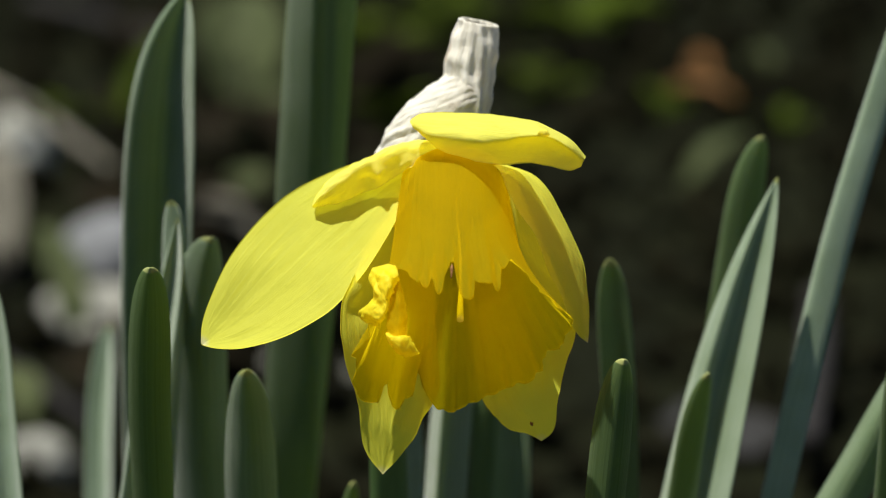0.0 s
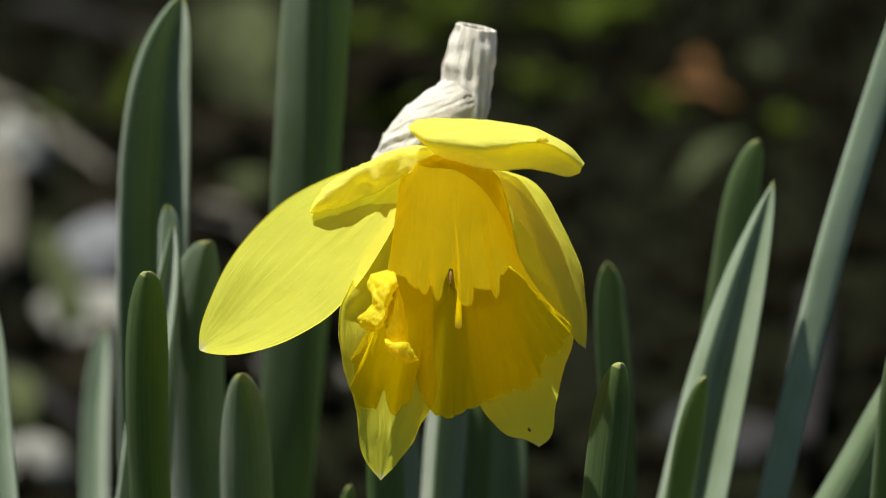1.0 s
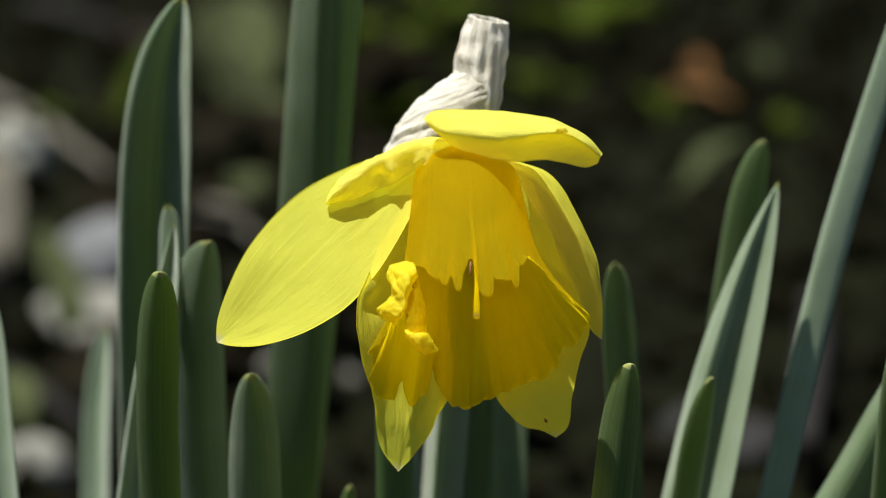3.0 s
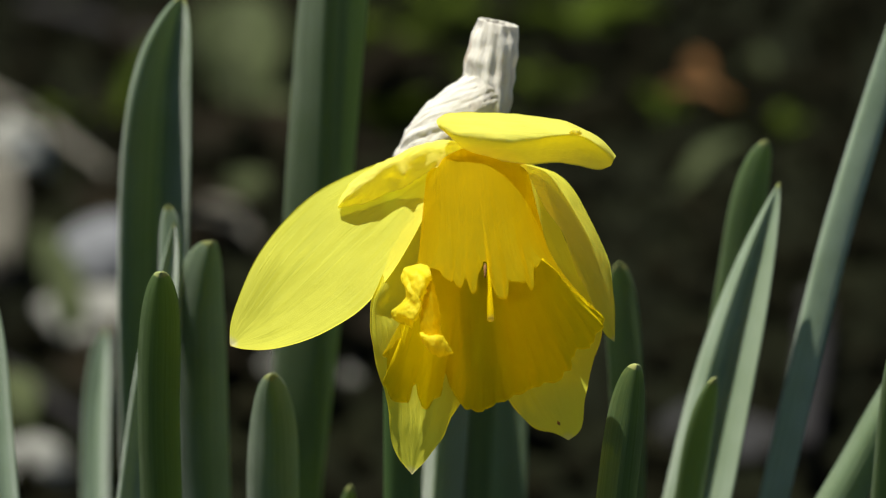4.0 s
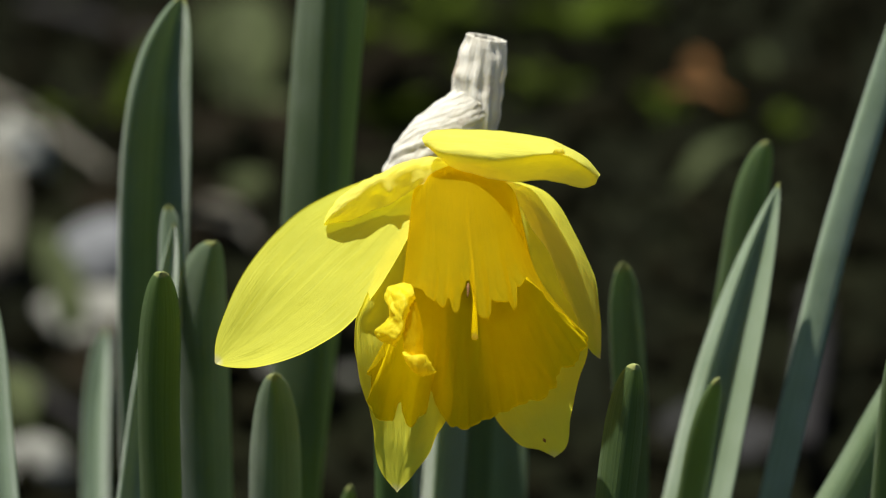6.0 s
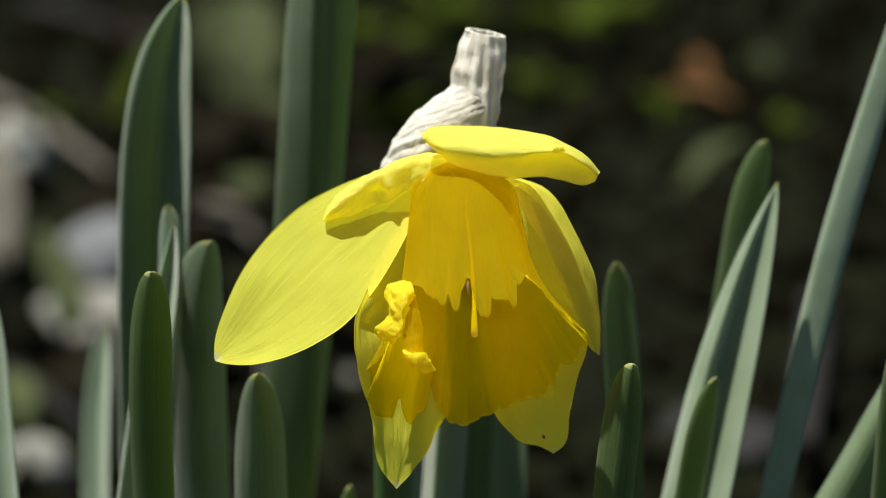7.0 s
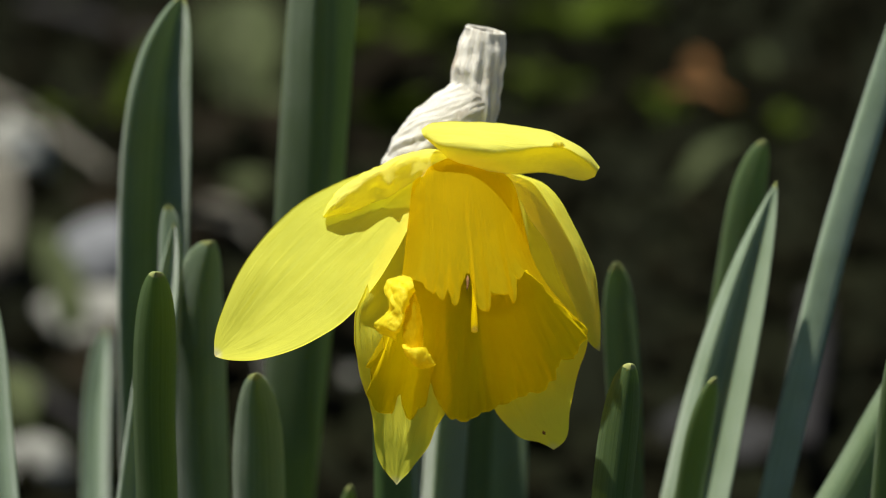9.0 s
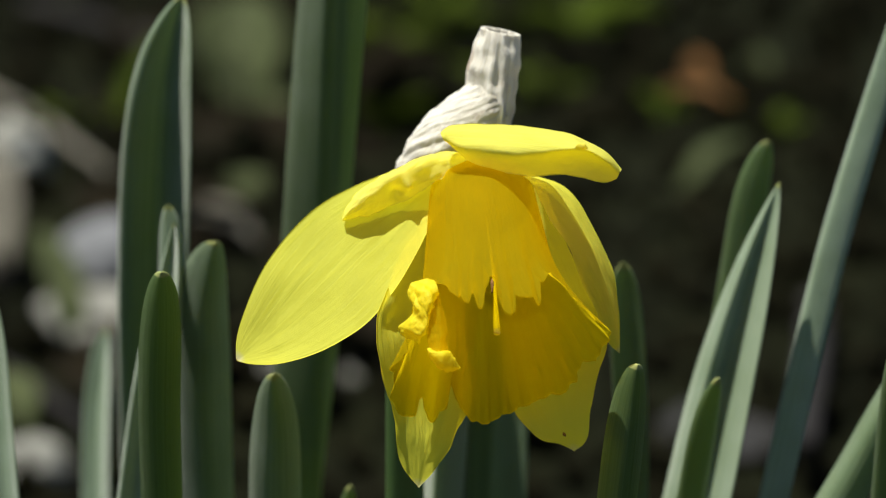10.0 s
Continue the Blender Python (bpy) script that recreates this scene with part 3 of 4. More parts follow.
    # broad petal behind the trumpet
    sheet(flower, [[(4.0, 13.0, 10.0), (4.4, 12.0, 0.0), (5.0, 10.0, -12.0), (6.4, 8.0, -24.0), (7.6, 6.6, -28.0), (9.7, 5.4, -30.6), (12.2, 4.6, -32.8), (15.6, 4.0, -33.6), (17.8, 3.6, -34.7)],
                   [(8.0, 12.0, 11.0), (11.5, 11.0, 0.0), (14.0, 9.0, -10.0), (15.4, 6.6, -20.0), (16.6, 5.0, -27.0), (17.2, 4.0, -32.0), (17.9, 3.5, -34.8)],
                   [(13.0, 9.0, 14.0), (17.4, 8.0, 2.0), (21.5, 5.0, -8.0), (23.8, 2.4, -15.8), (22.4, 2.4, -20.6), (21.0, 2.6, -27.5), (19.6, 3.0, -33.6), (18.1, 3.5, -34.7)]],
          "yellow petal hanging behind the trumpet", material=HANGING_PETAL, wave=0.7, crumple=0.15, seed=4, margin=0.02)
    # petal at the side of the trumpet
    sheet(flower, [[(8.8, 5.0, 14.6), (10.9, 0.0, 12.8), (11.8, -3.0, 10.1), (13.8, -5.2, 5.7), (16.6, -4.5, 2.0), (18.0, -3.5, -1.6), (19.3, -2.0, -5.0), (21.5, -0.5, -9.3), (22.9, 1.0, -13.2), (24.9, 2.6, -16.4), (26.0, 3.2, -17.2)],
                   [(11.5, 8.0, 14.6), (14.5, 3.5, 12.4), (16.1, 0.5, 9.0), (18.5, -1.5, 4.4), (20.8, -1.5, 0.0), (22.3, -0.8, -4.5), (23.7, 0.4, -9.1), (24.9, 1.6, -13.6), (26.1, 3.2, -17.3)],
                   [(12.0, 9.5, 14.4), (15.9, 7.5, 12.8), (19.5, 6.0, 9.0), (22.3, 5.0, 4.1), (24.9, 5.0, -1.9), (26.0, 5.0, -7.9), (26.4, 4.6, -13.8), (26.2, 3.4, -17.2)]],
          "yellow petal at the side with a pale hardened tip", wave=0.5, crumple=0.1, seed=6)
    v, f, uv = tube([Vector(q) * MM for q in ((16.0, 3.2, -31.4), (16.2, 3.1, -31.8), (16.4, 3.2, -32.1))], [0.0001, 0.0003, 0.0001], 8, 8, 0.3, 8)
    v, f, uv = with_caps(v, f, uv, 8)
    part("withered_speck", mesh_of("withered_speck", v, f, BROWN, uv), flower, "small withered brown speck")
    # lobe of the rim turned outward and crumpled
    sheet(flower, [[(-7.6, -14.4, -3.6), (-10.2, -14.2, -3.4), (-12.0, -15.0, -4.6), (-12.3, -15.6, -6.6), (-11.3, -15.8, -9.0), (-12.8, -15.6, -10.8), (-13.9, -15.6, -12.2), (-12.6, -15.4, -13.6)],
                   [(-7.2, -16.6, -4.4), (-9.4, -17.6, -4.6), (-10.9, -18.4, -6.2), (-10.9, -18.8, -8.2), (-10.5, -18.8, -10.0), (-11.4, -18.6, -11.4), (-12.2, -17.8, -12.6), (-11.8, -16.8, -13.6)],
                   [(-7.0, -17.0, -5.4), (-8.0, -18.4, -6.4), (-8.6, -19.2, -8.0), (-8.8, -19.6, -9.4), (-9.0, -19.8, -10.8), (-9.8, -19.4, -12.2), (-10.6, -18.4, -13.2), (-11.0, -17.2, -14.0)],
                   [(-6.8, -15.6, -6.0), (-7.4, -16.6, -7.4), (-8.0, -17.0, -9.0), (-8.5, -17.2, -10.4), (-8.8, -17.4, -11.8), (-9.4, -17.2, -13.0), (-9.9, -16.8, -14.0), (-10.4, -16.2, -14.6)]],
          "crumpled lobe of the trumpet rim", "rim_lobe", RIM_YELLOW, 51, 41, 1.0, 0.5, 13, tip=0.9)
    sheet(flower, [[(-7.6, -16.0, -6.2), (-8.4, -17.4, -9.0), (-8.9, -18.6, -12.4), (-8.9, -19.4, -15.4)],
                   [(-7.0, -16.4, -6.4), (-6.9, -18.4, -10.0), (-6.9, -20.0, -13.4), (-7.0, -21.0, -15.8)],
                   [(-6.7, -15.6, -6.8), (-6.0, -16.4, -10.0), (-5.5, -17.6, -13.2), (-5.4, -19.0, -15.6)]],
          "folded flap of the trumpet rim", "rim_lobe", CORONA, 31, 25, 0.4, 0.3, 21, tip=0.9)
    sheet(flower, [[(-9.0, -17.8, -15.2), (-8.0, -18.2, -15.2), (-6.4, -18.0, -15.3), (-5.2, -17.4, -15.8), (-4.2, -17.0, -17.6)],
                   [(-9.1, -19.6, -15.4), (-8.2, -21.4, -16.0), (-6.6, -21.6, -16.2), (-5.2, -20.4, -16.4), (-3.8, -18.8, -18.0)],
                   [(-8.7, -19.6, -16.6), (-7.6, -21.2, -17.6), (-6.2, -21.2, -18.2), (-4.8, -20.2, -18.4), (-3.5, -18.8, -18.4)],
                   [(-7.8, -18.0, -17.8), (-6.8, -18.8, -18.8), (-5.6, -19.0, -19.3), (-4.4, -18.8, -19.2), (-3.3, -18.2, -18.6)]],
          "small cupped lobe of the trumpet rim", "rim_lobe", RIM_YELLOW, 31, 31, 0.3, 0.4, 27, tip=0.9)
    # withered speck at the edge of the trumpet
    v, f, uv = tube([Vector(q) * MM for q in ((2.2, -18.6, -3.4), (2.2, -19.4, -4.6), (2.1, -19.6, -5.8))], [0.0001, 0.0003, 0.0002, 0.0001], 8, 12, 0.3, 6)
    v, f, uv = with_caps(v, f, uv, 8)
    part("withered_speck", mesh_of("withered_speck", v, f, BROWN, uv), flower, "small withered brown speck")
    # hardened point of the arched petal
    v, f, uv = tube([Vector(q) * MM for q in ((17.0, -16.6, 19.1), (17.9, -17.4, 19.3), (19.0, -17.4, 18.9))], [0.0002, 0.0005, 0.0006, 0.0002], 10, 14, 0.3, 4, 0, 0.6)
    v, f, uv = with_caps(v, f, uv, 10)
    part("petal_point", mesh_of("petal_point", v, f, PALE_PETAL, uv), flower, "pale hardened point of the petal")
    # style inside the trumpet
    path = [(b + a * 2) * MM, (b + a * 20 + Vector((0, 0.4, 0))) * MM, (AXIS_TO - a * 3.6 + Vector((-0.8, 0, 0))) * MM]
    v, f, uv = tube(path, [0.00015, 0.00018, 0.0003, 0.0006], 12, 20, 0.05, 9)
    v, f, uv = with_caps(v, f, uv, 12)
    part("style", mesh_of("style", v, f, HANGING_PETAL, uv), flower, "pale yellow style")
    # papery spathe: a twisted wrap, and the ribbed sleeve that stands out of it
    ring, rows = 180, 110
    path = [Vector(q) for q in ((-11.5, 27, 11.5), (-7.6, 26.2, 15.6), (-3.4, 25, 20.3), (0.6, 24.2, 24.2), (3.8, 24.0, 27.4))]
    verts, uvs = [], []
    for i in range(rows):
        u = i / (rows - 1)
        c = spline(path, u)
        t = (spline(path, u + 0.01) - spline(path, u - 0.01)).normalized()
        side = Vector((0, 1, 0)).cross(t).normalized()
        near = side.cross(t)
        r = lerp_list([2.8, 4.6, 5.8, 6.2, 5.9, 5.0], u)
        for j in range(ring):
            ang = 2 * math.pi * j / ring
            w = ang + 2.6 * u                                    # the pleats wind round the stem
            k = 1 + 0.11 * abs(noise.noise((math.cos(w) * 3.0, math.sin(w) * 3.0, u * 1.2))) + 0.06 * abs(noise.noise((math.cos(w) * 9, math.sin(w) * 9, u * 3.5)))
            k += 0.025 * noise.noise((math.cos(ang) * 6, math.sin(ang) * 6, u * 22)) - 0.08
            lip = u ** 3 * (2.4 * math.sin(ang) + 0.8 * noise.noise((math.cos(ang) * 2, math.sin(ang) * 2, 7.0)))
            verts.append((c + t * lip + (side * math.cos(ang) + near * math.sin(ang) * 0.88) * r * k) * MM)
            uvs.append((u, 1.5 * abs(2 * j / ring - 1) + 0.35 * u))
    wrap = part("spathe", mesh_of("spathe", verts, grid_faces(rows, ring, True), PAPER, uvs), flower, "twisted dry papery spathe, pale beige")
    wrap.modifiers.new("thickness", "SOLIDIFY").thickness = 0.00025
    path = [(3.2, 24, 20), (3.9, 23.5, 25.5), (4.7, 23.5, 30.5), (5.7, 23, 35.6), (6.5, 22.5, 40.0), (6.7, 22.3, 41.0)]
    v, f, uv = tube([Vector(q) * MM for q in path], [0.0048, 0.0049, 0.0048, 0.0046, 0.0044, 0.0037], ring, 80, 0.13, 7, 0.5, 0.8, 13, 0.04)
    sleeve = part("spathe_sleeve", mesh_of("spathe_sleeve", v, f, PAPER, uv), flower, "open ribbed end of the dry spathe")
    sleeve.modifiers.new("thickness", "SOLIDIFY").thickness = 0.0004
    return root, stem, flower


DAFFODIL, STEM_PART, FLOWER = daffodil()


# ---- litter on the bed ----
def stone(place, size, seed, material, label):
    bm = bmesh.new()
    bmesh.ops.create_icosphere(bm, subdivisions=4, radius=1.0)
    for vert in bm.verts:
        c = vert.co
        k = 1 + 0.22 * noise.noise(c * 1.3 + Vector((seed, 0, 0))) + 0.07 * noise.noise(c * 4 + Vector((0, seed, 0)))
        vert.co = Vector((c.x * size[0], c.y * size[1], c.z * size[2])) * k
    me = bpy.data.meshes.new("stone")
    bm.to_mesh(me)
    bm.free()
    me.shade_smooth()
    me.materials.append(material)
    ob = new("stone", me)
    ob.matrix_basis = pose(place[0], place[1], size[2] * 0.55, 0, 0, seed * 40)
    tagged(ob, label, "stone", "stones on the bed")


def dry_leaf(place, length, width, tilt, heading, seed, material, label, roll=0.0):
    """A curled fallen leaf with a short stalk; it leans on the soil by its low end."""
    rows, cols = 18, 11
    verts, uvs = [], []
    for i in range(rows):
        u = i / (rows - 1)
        k = max(0.05, math.sin(math.pi * min(1.0, u * 0.93 + 0.05)) ** 0.75)
        for j in range(cols):
            v = 2 * j / (cols - 1) - 1
            curl = 0.35 * width * v * v * k + 0.10 * width * noise.noise((u * 3 + seed, v * 2, 0))
            verts.append((v * width * 0.5 * k * (1 + 0.1 * noise.noise((u * 8, seed, v))), u * length, curl + 0.12 * length * math.sin(u * 2.6)))
            uvs.append((u, 0.5 + 0.5 * v))
    ob = new("dry_leaf", mesh_of("dry_leaf", verts, grid_faces(rows, cols), material, uvs))
    solid = ob.modifiers.new("thickness", "SOLIDIFY")
    solid.thickness = 0.0006
    ob.matrix_basis = pose(place[0], place[1], 0.004, tilt, roll, heading)
    v, f, uv = tube([(0, -0.25 * length, 0.0), (0, 0, 0), (0, 0.5 * length, 0.115 * length), (0, 0.96 * length, 0.07 * length)], [width * 0.03, width * 0.03, width * 0.012], 8, 20)
    v, f, uv = with_caps(v, f, uv, 8)
    part("stalk", mesh_of("stalk", v, f, DULL_TWIG, uv), ob, "thin brown stalk and midrib")
    tagged(ob, label, "dry leaf", "fallen leaves on the bed")


def twig(a, b, radius, seed, material, label):
    a, b = Vector(a), Vector(b)
    mid = (a + b) / 2 + Vector((0.01 * noise.noise((seed, 0, 0)), 0.01 * noise.noise((0, seed, 0)), 0.004))
    v, f, uv = tube([(0, 0, 0), mid - a, b - a], [radius, radius * 0.9, radius * 0.6], 10, 24, 0.25, seed)
    v, f, uv = with_caps(v, f, uv, 10)
    ob = new("twig", mesh_of("twig", v, f, material, uv))
    ob.location = a
    tagged(ob, label, "twig", "dead stalks on the bed")


def weed(place, size, seed, count=14):
    """A low rosette of small green leaves."""
    root = thing("weed", (place[0], place[1], 0), "low rosette of small olive-green weed leaves", "weed", "weeds on the bed")
    rnd = random.Random(seed)
    for _ in range(count):
        verts, rows, cols = [], 9, 5
        length, width = size * rnd.uniform(0.6, 1.1), size * rnd.uniform(0.2, 0.34)
        rise = rnd.uniform(0.3, 1.1)
        for i in range(rows):
            u = i / (rows - 1)
            for j in range(cols):
                v = 2 * j / (cols - 1) - 1
                verts.append((v * width * 0.5 * max(0.08, math.sin(math.pi * min(1, u * 0.95 + 0.03)) ** 0.7), u * length * math.cos(rise * (1 - u * 0.5)),
                              u * length * math.sin(rise * (1 - u * 0.5)) + 0.2 * width * v * v))
        ob = part("weed_leaf", mesh_of("weed_leaf", verts, grid_faces(rows, cols), WEED), root)
        ob.matrix_basis = pose(0, 0, 0.002, 0, 0, rnd.uniform(0, 360))
        solid = ob.modifiers.new("thickness", "SOLIDIFY")
        solid.thickness = 0.0005


stone((-0.190, 0.915), (0.017, 0.012, 0.021), 1, BRIGHT_STONE, "upright whitish limestone pebble on dark soil")
stone((-0.137, 0.790), (0.021, 0.018, 0.016), 6, BLUE_STONE, "bluish grey rounded stone on dark soil")
stone((-0.134, 0.728), (0.024, 0.024, 0.010), 2, PALE_STONE, "flat pale grey stone on dark soil")
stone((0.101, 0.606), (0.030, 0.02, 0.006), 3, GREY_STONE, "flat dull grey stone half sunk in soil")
stone((-0.048, 0.668), (0.022, 0.010, 0.006), 4, PALE_STONE, "flat pale stone half sunk in soil")
stone((-0.142, 0.560), (0.015, 0.013, 0.012), 5, PALE_STONE, "small pale pebble on dark soil")
twig((-0.235, 1.07, 0.010), (-0.138, 0.90, 0.006), 0.0036, 2, STRAW, "bleached dead stalk lying on soil")
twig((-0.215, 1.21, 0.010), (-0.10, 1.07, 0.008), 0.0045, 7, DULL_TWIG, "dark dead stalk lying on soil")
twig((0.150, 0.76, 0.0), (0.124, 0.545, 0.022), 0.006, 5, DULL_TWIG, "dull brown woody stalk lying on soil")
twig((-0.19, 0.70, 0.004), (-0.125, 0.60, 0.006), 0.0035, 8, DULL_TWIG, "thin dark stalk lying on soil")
dry_leaf((-0.180, 0.775), 0.065, 0.020, 40, 8, 3, STRAW, "long bleached dry leaf leaning on soil")
dry_leaf((-0.142, 0.705), 0.05, 0.014, 38, 25, 14, GREY_LEAF, "narrow grey-green dry leaf leaning on a stone")
dry_leaf((-0.125, 0.69), 0.035, 0.012, 30, -40, 15, STRAW, "short bleached dry leaf beside stones")
dry_leaf((-0.096, 1.03), 0.060, 0.044, 45, 4, 4, GREY_LEAF, "curled grey-green dry leaf on soil")
dry_leaf((-0.080, 1.00), 0.022, 0.020, 30, -30, 12, GREY_LEAF, "broken grey-green dry leaf on soil")
dry_leaf((-0.078, 0.825), 0.034, 0.020, 15, 80, 5, STRAW, "beige dry leaf curled on soil")
dry_leaf((-0.096, 0.838), 0.012, 0.010, 30, 40, 13, RUST, "small reddish dry leaf scrap on soil")
dry_leaf((-0.084, 0.875), 0.018, 0.018, 40, 20, 6, GREY_LEAF, "small grey-green dry leaf on soil")
dry_leaf((-0.152, 0.600), 0.028, 0.018, 35, 20, 7, GREY_LEAF, "small grey dry leaf on soil")
dry_leaf((0.141, 1.03), 0.038, 0.011, 10, 84, 8, RUST, "rusty orange dry leaf curled on soil")
dry_leaf((0.122, 1.06), 0.020, 0.011, 55, 0, 9, RUST, "small rusty dry leaf standing on edge")
dry_leaf((0.153, 1.085), 0.014, 0.014, 50, 0, 10, GREY_LEAF, "small pale dry leaf on soil")
dry_leaf((0.103, 0.895), 0.042, 0.011, 25, -55, 11, GREY_LEAF, "narrow pale dry leaf leaning on soil")
litter = random.Random(31)
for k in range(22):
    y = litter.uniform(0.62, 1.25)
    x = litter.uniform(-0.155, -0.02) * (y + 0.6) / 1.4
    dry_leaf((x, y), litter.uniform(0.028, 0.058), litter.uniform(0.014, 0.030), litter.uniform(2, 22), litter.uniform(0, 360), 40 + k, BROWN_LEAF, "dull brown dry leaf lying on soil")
dry_leaf((-0.152, 0.985), 0.060, 0.009, 35, -28, 71, WEED, "narrow olive-green blade leaning over soil")
weed((-0.035, 1.13), 0.040, 1, 22)
weed((0.002, 1.19), 0.034, 7, 18)
weed((0.070, 1.17), 0.036, 2, 20)
weed((0.095, 1.21), 0.030, 8, 16)
weed((0.152, 0.995), 0.020, 3, 12)
weed((0.104, 1.030), 0.016, 5, 10)
weed((-0.172, 1.01), 0.020, 4, 9)
weed((-0.188, 0.95), 0.014, 6, 9)
weed((0.030, 0.95), 0.018, 9, 12)
weed((-0.028, 1.02), 0.024, 11, 12)
weed((0.048, 1.06), 0.026, 12, 12)
weed((0.022, 1.09), 0.022, 13, 10)


def sway(dx, dz, wx, wy, wz):
    return HEAD_POSE @ pose(dx * MM, 0, dz * MM, wx, wy, wz)


def motions():
    rows = [
        (0, -1.03, -0.02, -0.26, 0.01, -0.63), (0.2, -0.91, 1.2, -0.29, 0.04, -0.56), (0.3, -0.85, 0.81, -0.3, 0.06, -0.53),
        (0.5, -0.36, 0.13, -0.33, 0.09, -0.21), (0.7, -1.26, -0.69, -0.18, 0.1, -0.76), (0.8, -0.96, -0.66, -0.1, 0.11, -0.54),
        (1, -0.66, -0.38, 0.05, 0.12, -0.29), (1.2, -0.76, -0.34, -0.17, 0.16, -0.28), (1.3, -0.54, 0.44, -0.28, 0.17, -0.09),
        (1.5, -2.44, 0.78, -0.5, 0.21, -1.28), (1.7, -0.52, -0.16, -0.33, 0.09, -0.06), (1.8, -1.37, -0.12, -0.25, 0.03, -0.64),
        (2, -0.95, 0.04, -0.08, -0.09, -0.42), (2.2, -0, -0.28, -0.05, -0.05, 0.12), (2.3, -0.58, 1.01, -0.03, -0.03, -0.3),
        (2.5, -0.01, -0.01, 0, 0.01, -0.01), (2.6, 1.53, -0.21, -0.03, -0.01, 0.95), (2.7, 2.33, 1.48, -0.06, -0.02, 1.42),
        (3.8, 1.37, 0.03, -0.38, -0.19, 0.07), (3.9, 2.31, 0.52, -0.41, -0.2, 0.64), (4, 4.38, 0.72, -0.44, -0.22, 1.95),
        (4.2, 2.69, 1.65, -0.43, -0.14, 0.81), (4.3, 2.23, 1.66, -0.42, -0.1, 0.5), (4.5, 3.39, 0.49, -0.41, -0.02, 1.26),
        (4.7, 2.32, 1.5, -0.47, 0.02, 0.67), (4.8, 2.16, 0.2, -0.49, 0.03, 0.62), (5, 1.24, 1.01, -0.55, 0.07, 0.13),
        (5.2, 2.31, 0.05, -0.37, -0.05, 0.83), (5.3, 2.84, -0.08, -0.27, -0.11, 1.17), (5.5, 3.98, 0.16, -0.09, -0.23, 1.92),
        (5.6, 3.96, -1.73, -0.01, -0.23, 1.96), (5.7, 3.34, -2.62, 0.06, -0.23, 1.59), (6.8, 0.84, -1.3, 0.89, -0.21, 0.5),
        (6.9, 1.5, -1.39, 0.96, -0.21, 0.98), (7, 1.7, -1.78, 1.04, -0.21, 1.17), (7.2, 0.33, -1.24, 0.88, -0.14, 0.19),
        (7.3, 0.91, -1.31, 0.79, -0.11, 0.54), (7.5, 1.19, -1.07, 0.63, -0.04, 0.66), (7.7, 0.37, -1.06, 0.75, -0.02, 0.18),
        (7.8, 0.71, -0.75, 0.81, -0.02, 0.45), (8, 0.11, -1.34, 0.93, -0, 0.12), (8.2, -0.07, -1.08, 0.86, -0.05, -0),
        (8.3, 0.45, -1.09, 0.83, -0.08, 0.34), (8.5, 0.42, -1.13, 0.76, -0.13, 0.32), (8.7, 0.69, -1.18, 0.68, -0.18, 0.44),
        (8.8, 0.75, -1.2, 0.64, -0.21, 0.45), (9, 1.7, -1.05, 0.56, -0.26, 1.02), (9.2, 2.45, -0.76, 0.67, -0.27, 1.07),
        (9.3, 2.72, -1.07, 0.73, -0.28, 1.02), (9.5, 5.57, -1.48, 0.84, -0.29, 2.47), (9.7, 3.33, -1.66, 0.84, -0.41, 1.16),
        (9.8, 2.21, -1.81, 0.84, -0.46, 0.51), (10, 5.3, -1.49, 0.84, -0.58, 2.75),
    ]
    walk(FLOWER, [(t, sway(*r)) for t, *r in rows])
    top = HEAD_POSE @ (Vector((-11.5, 27.0, 12.0)) * MM)
    stem_rows = []
    for t, *r in rows:
        p = sway(*r) @ (Vector((-11.5, 27.0, 12.0)) * MM)
        stem_rows.append((t, pose(0, 0, 0, math.degrees((top.y - p.y) / top.z), math.degrees((p.x - top.x) / top.z), 0)))
    walk(STEM_PART, stem_rows)

    def bend(leaf, turns):
        x, y, z = leaf.location
        walk(leaf, [(t, pose(x, y, z, 0, a, 0)) for t, a in turns])

    bend(leaf_a, [(0, -0.35), (0.5, -0.26), (1, -0.3), (1.5, -0.28), (2, -0.28), (2.5, 0), (4, 0.19), (4.5, 0.06), (5, 0.06), (5.5, 0.32), (7, -0.17), (7.5, 0.13), (8, -0.13), (8.5, 0), (9, 0), (9.5, 0.19), (10, 0.22)])
    bend(leaf_b, [(0, -0.07), (0.5, 0.02), (1, -0.1), (1.5, -0.15), (2, 0.1), (2.5, 0), (4, 1.21), (4.5, 1.24), (5, 0.94), (5.5, 1.56), (7, 0.59), (7.5, 0.57), (8, 0.17), (8.5, 0.72), (9, 0.49), (9.5, 1.29), (10, 1.31)])
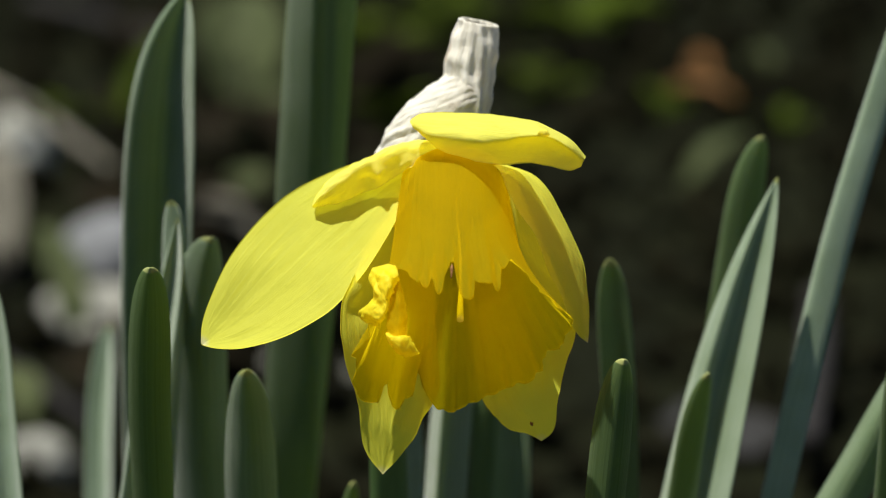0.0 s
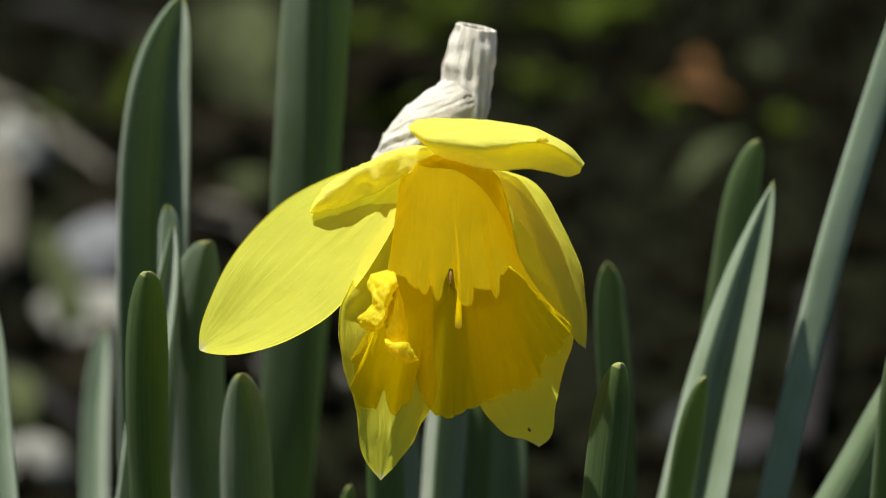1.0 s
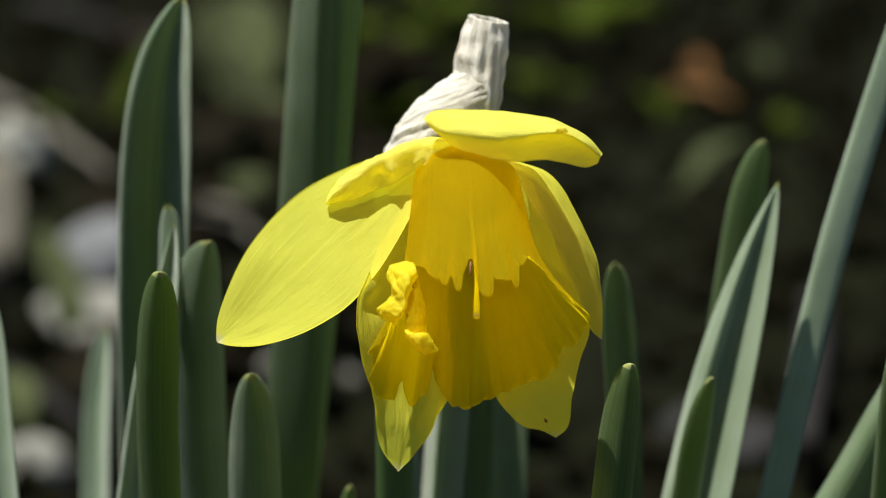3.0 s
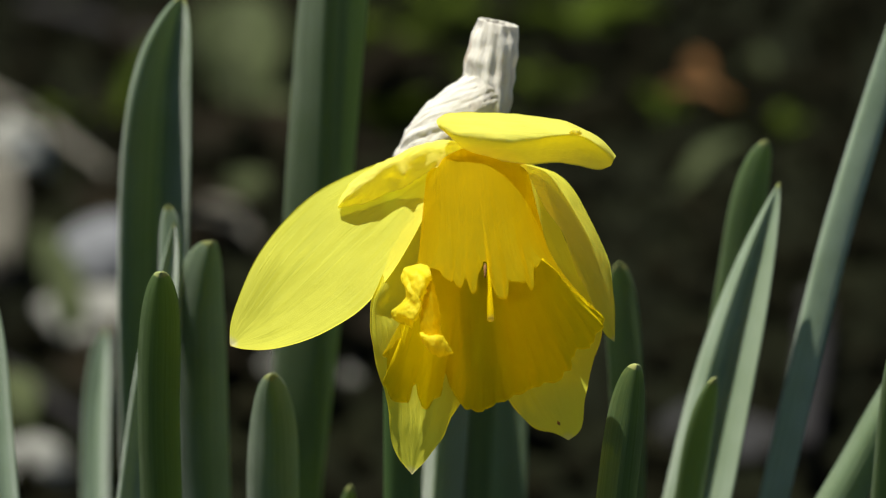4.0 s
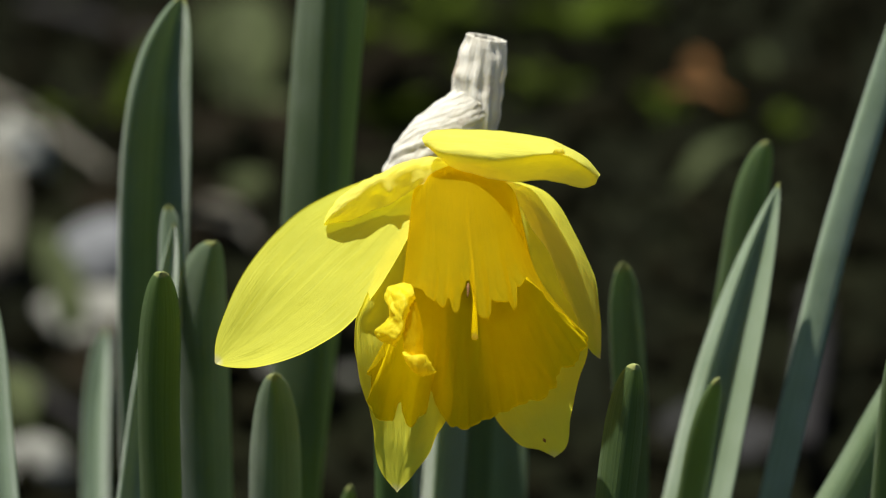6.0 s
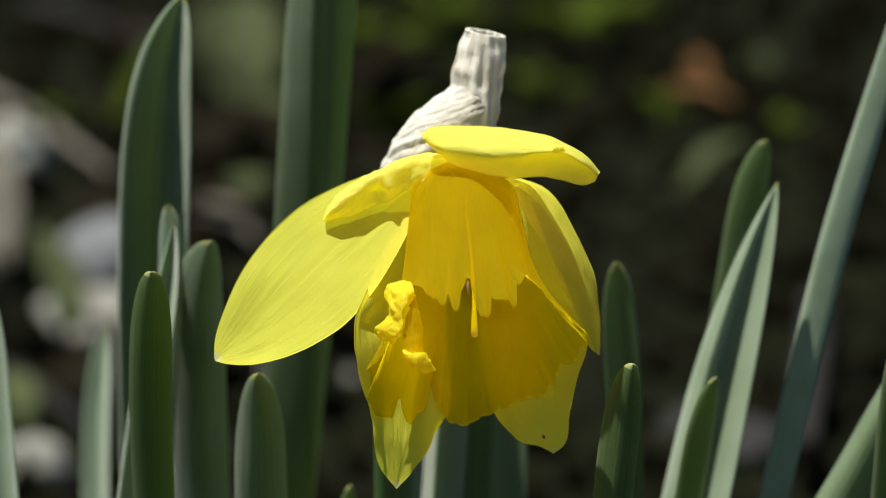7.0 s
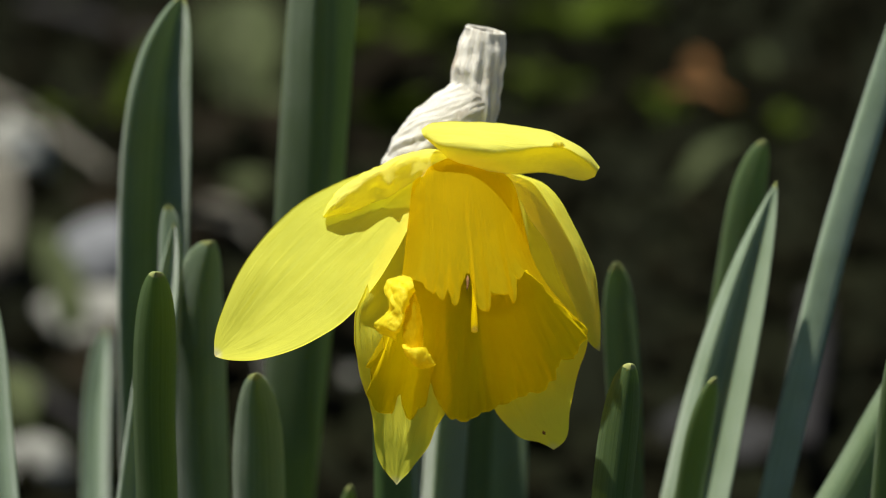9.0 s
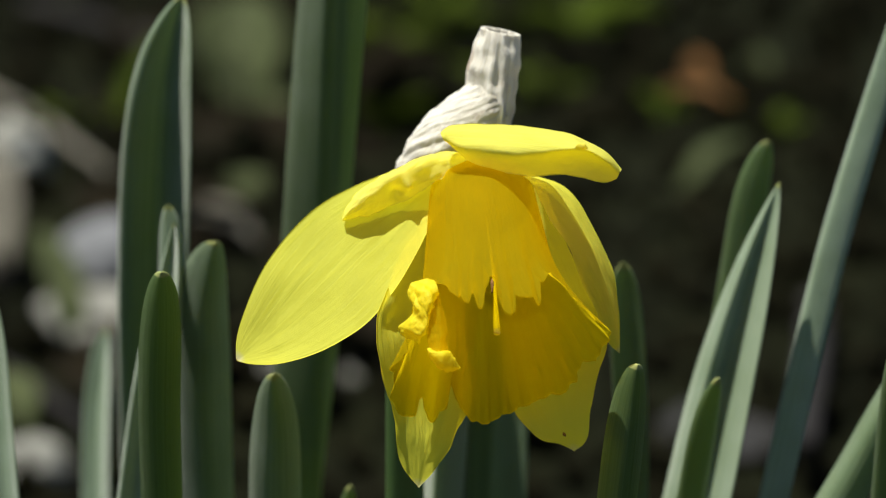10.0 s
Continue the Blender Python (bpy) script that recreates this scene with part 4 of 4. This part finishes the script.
    bend(leaf_c, [(0, -0.2), (0.5, -0.2), (1, -0.18), (1.5, -0.22), (2, -0.22), (2.5, 0), (4, 0.42), (4.5, 0.49), (5, 0.29), (5.5, 0.42), (7, 0.26), (7.5, 0.46), (8, 0.09), (8.5, 0.2), (9, 0.2), (9.5, 0.64), (10, 0.46)])
    bend(leaf_d, [(0, -0.21), (0.5, -0.05), (1, -0.13), (1.5, -0.18), (2, -0.15), (2.5, 0), (4, 0.36), (4.5, 0.28), (5, -0.08), (5.5, 0.64), (7, 0.23), (7.5, 0.33), (8, 0), (8.5, 0.15), (9, 0.23), (9.5, 0.62), (10, 0.54)])
    bend(leaf_e, [(0, -0.2), (0.5, -0.1), (1, -0.15), (1.5, -0.18), (2, -0.13), (2.5, 0), (4, 0.26), (4.5, 0.26), (5, 0.05), (5.5, 0.46), (7, 0.28), (7.5, 0.31), (8, 0.1), (8.5, 0.18), (9, 0.26), (9.5, 0.41), (10, 0.41)])
    bend(leaf_f, [(0, -0.07), (0.5, -0.05), (1, -0.07), (1.5, -0.09), (2, -0.14), (2.5, 0), (4, 0.14), (4.5, 0.09), (5, 0.07), (5.5, 0.14), (7, 0.07), (7.5, 0), (8, -0.07), (8.5, -0.05), (9, 0.02), (9.5, 0.14), (10, 0.14)])
    bend(leaf_g, [(0, -0.1), (0.5, -0.12), (1, -0.12), (1.5, -0.15), (2, -0.12), (2.5, 0), (4, 0.19), (4.5, 0.19), (5, 0.1), (5.5, 0.27), (7, 0.17), (7.5, 0.19), (8, 0), (8.5, 0.12), (9, 0.1), (9.5, 0.27), (10, 0.27)])
    bend(leaf_m, [(0, -0.14), (0.5, -0.19), (1, -0.19), (1.5, -0.26), (2, -0.19), (2.5, 0), (4, 0.4), (4.5, 0.47), (5, 0.26), (5.5, 0.47), (7, -0.02), (7.5, 0.05), (8, -0.09), (8.5, -0.07), (9, 0), (9.5, 0.4), (10, 0.38)])
    bend(leaf_j, [(0, -0.05), (0.5, -0.02), (1, 0), (1.5, 0), (2, 0.02), (2.5, 0), (4, 0.1), (4.5, 0.22), (5, 0.15), (5.5, 0.29), (7, 0.05), (7.5, 0.12), (8, 0.05), (8.5, 0.07), (9, 0.07), (9.5, 0.22), (10, 0.29)])


motions()
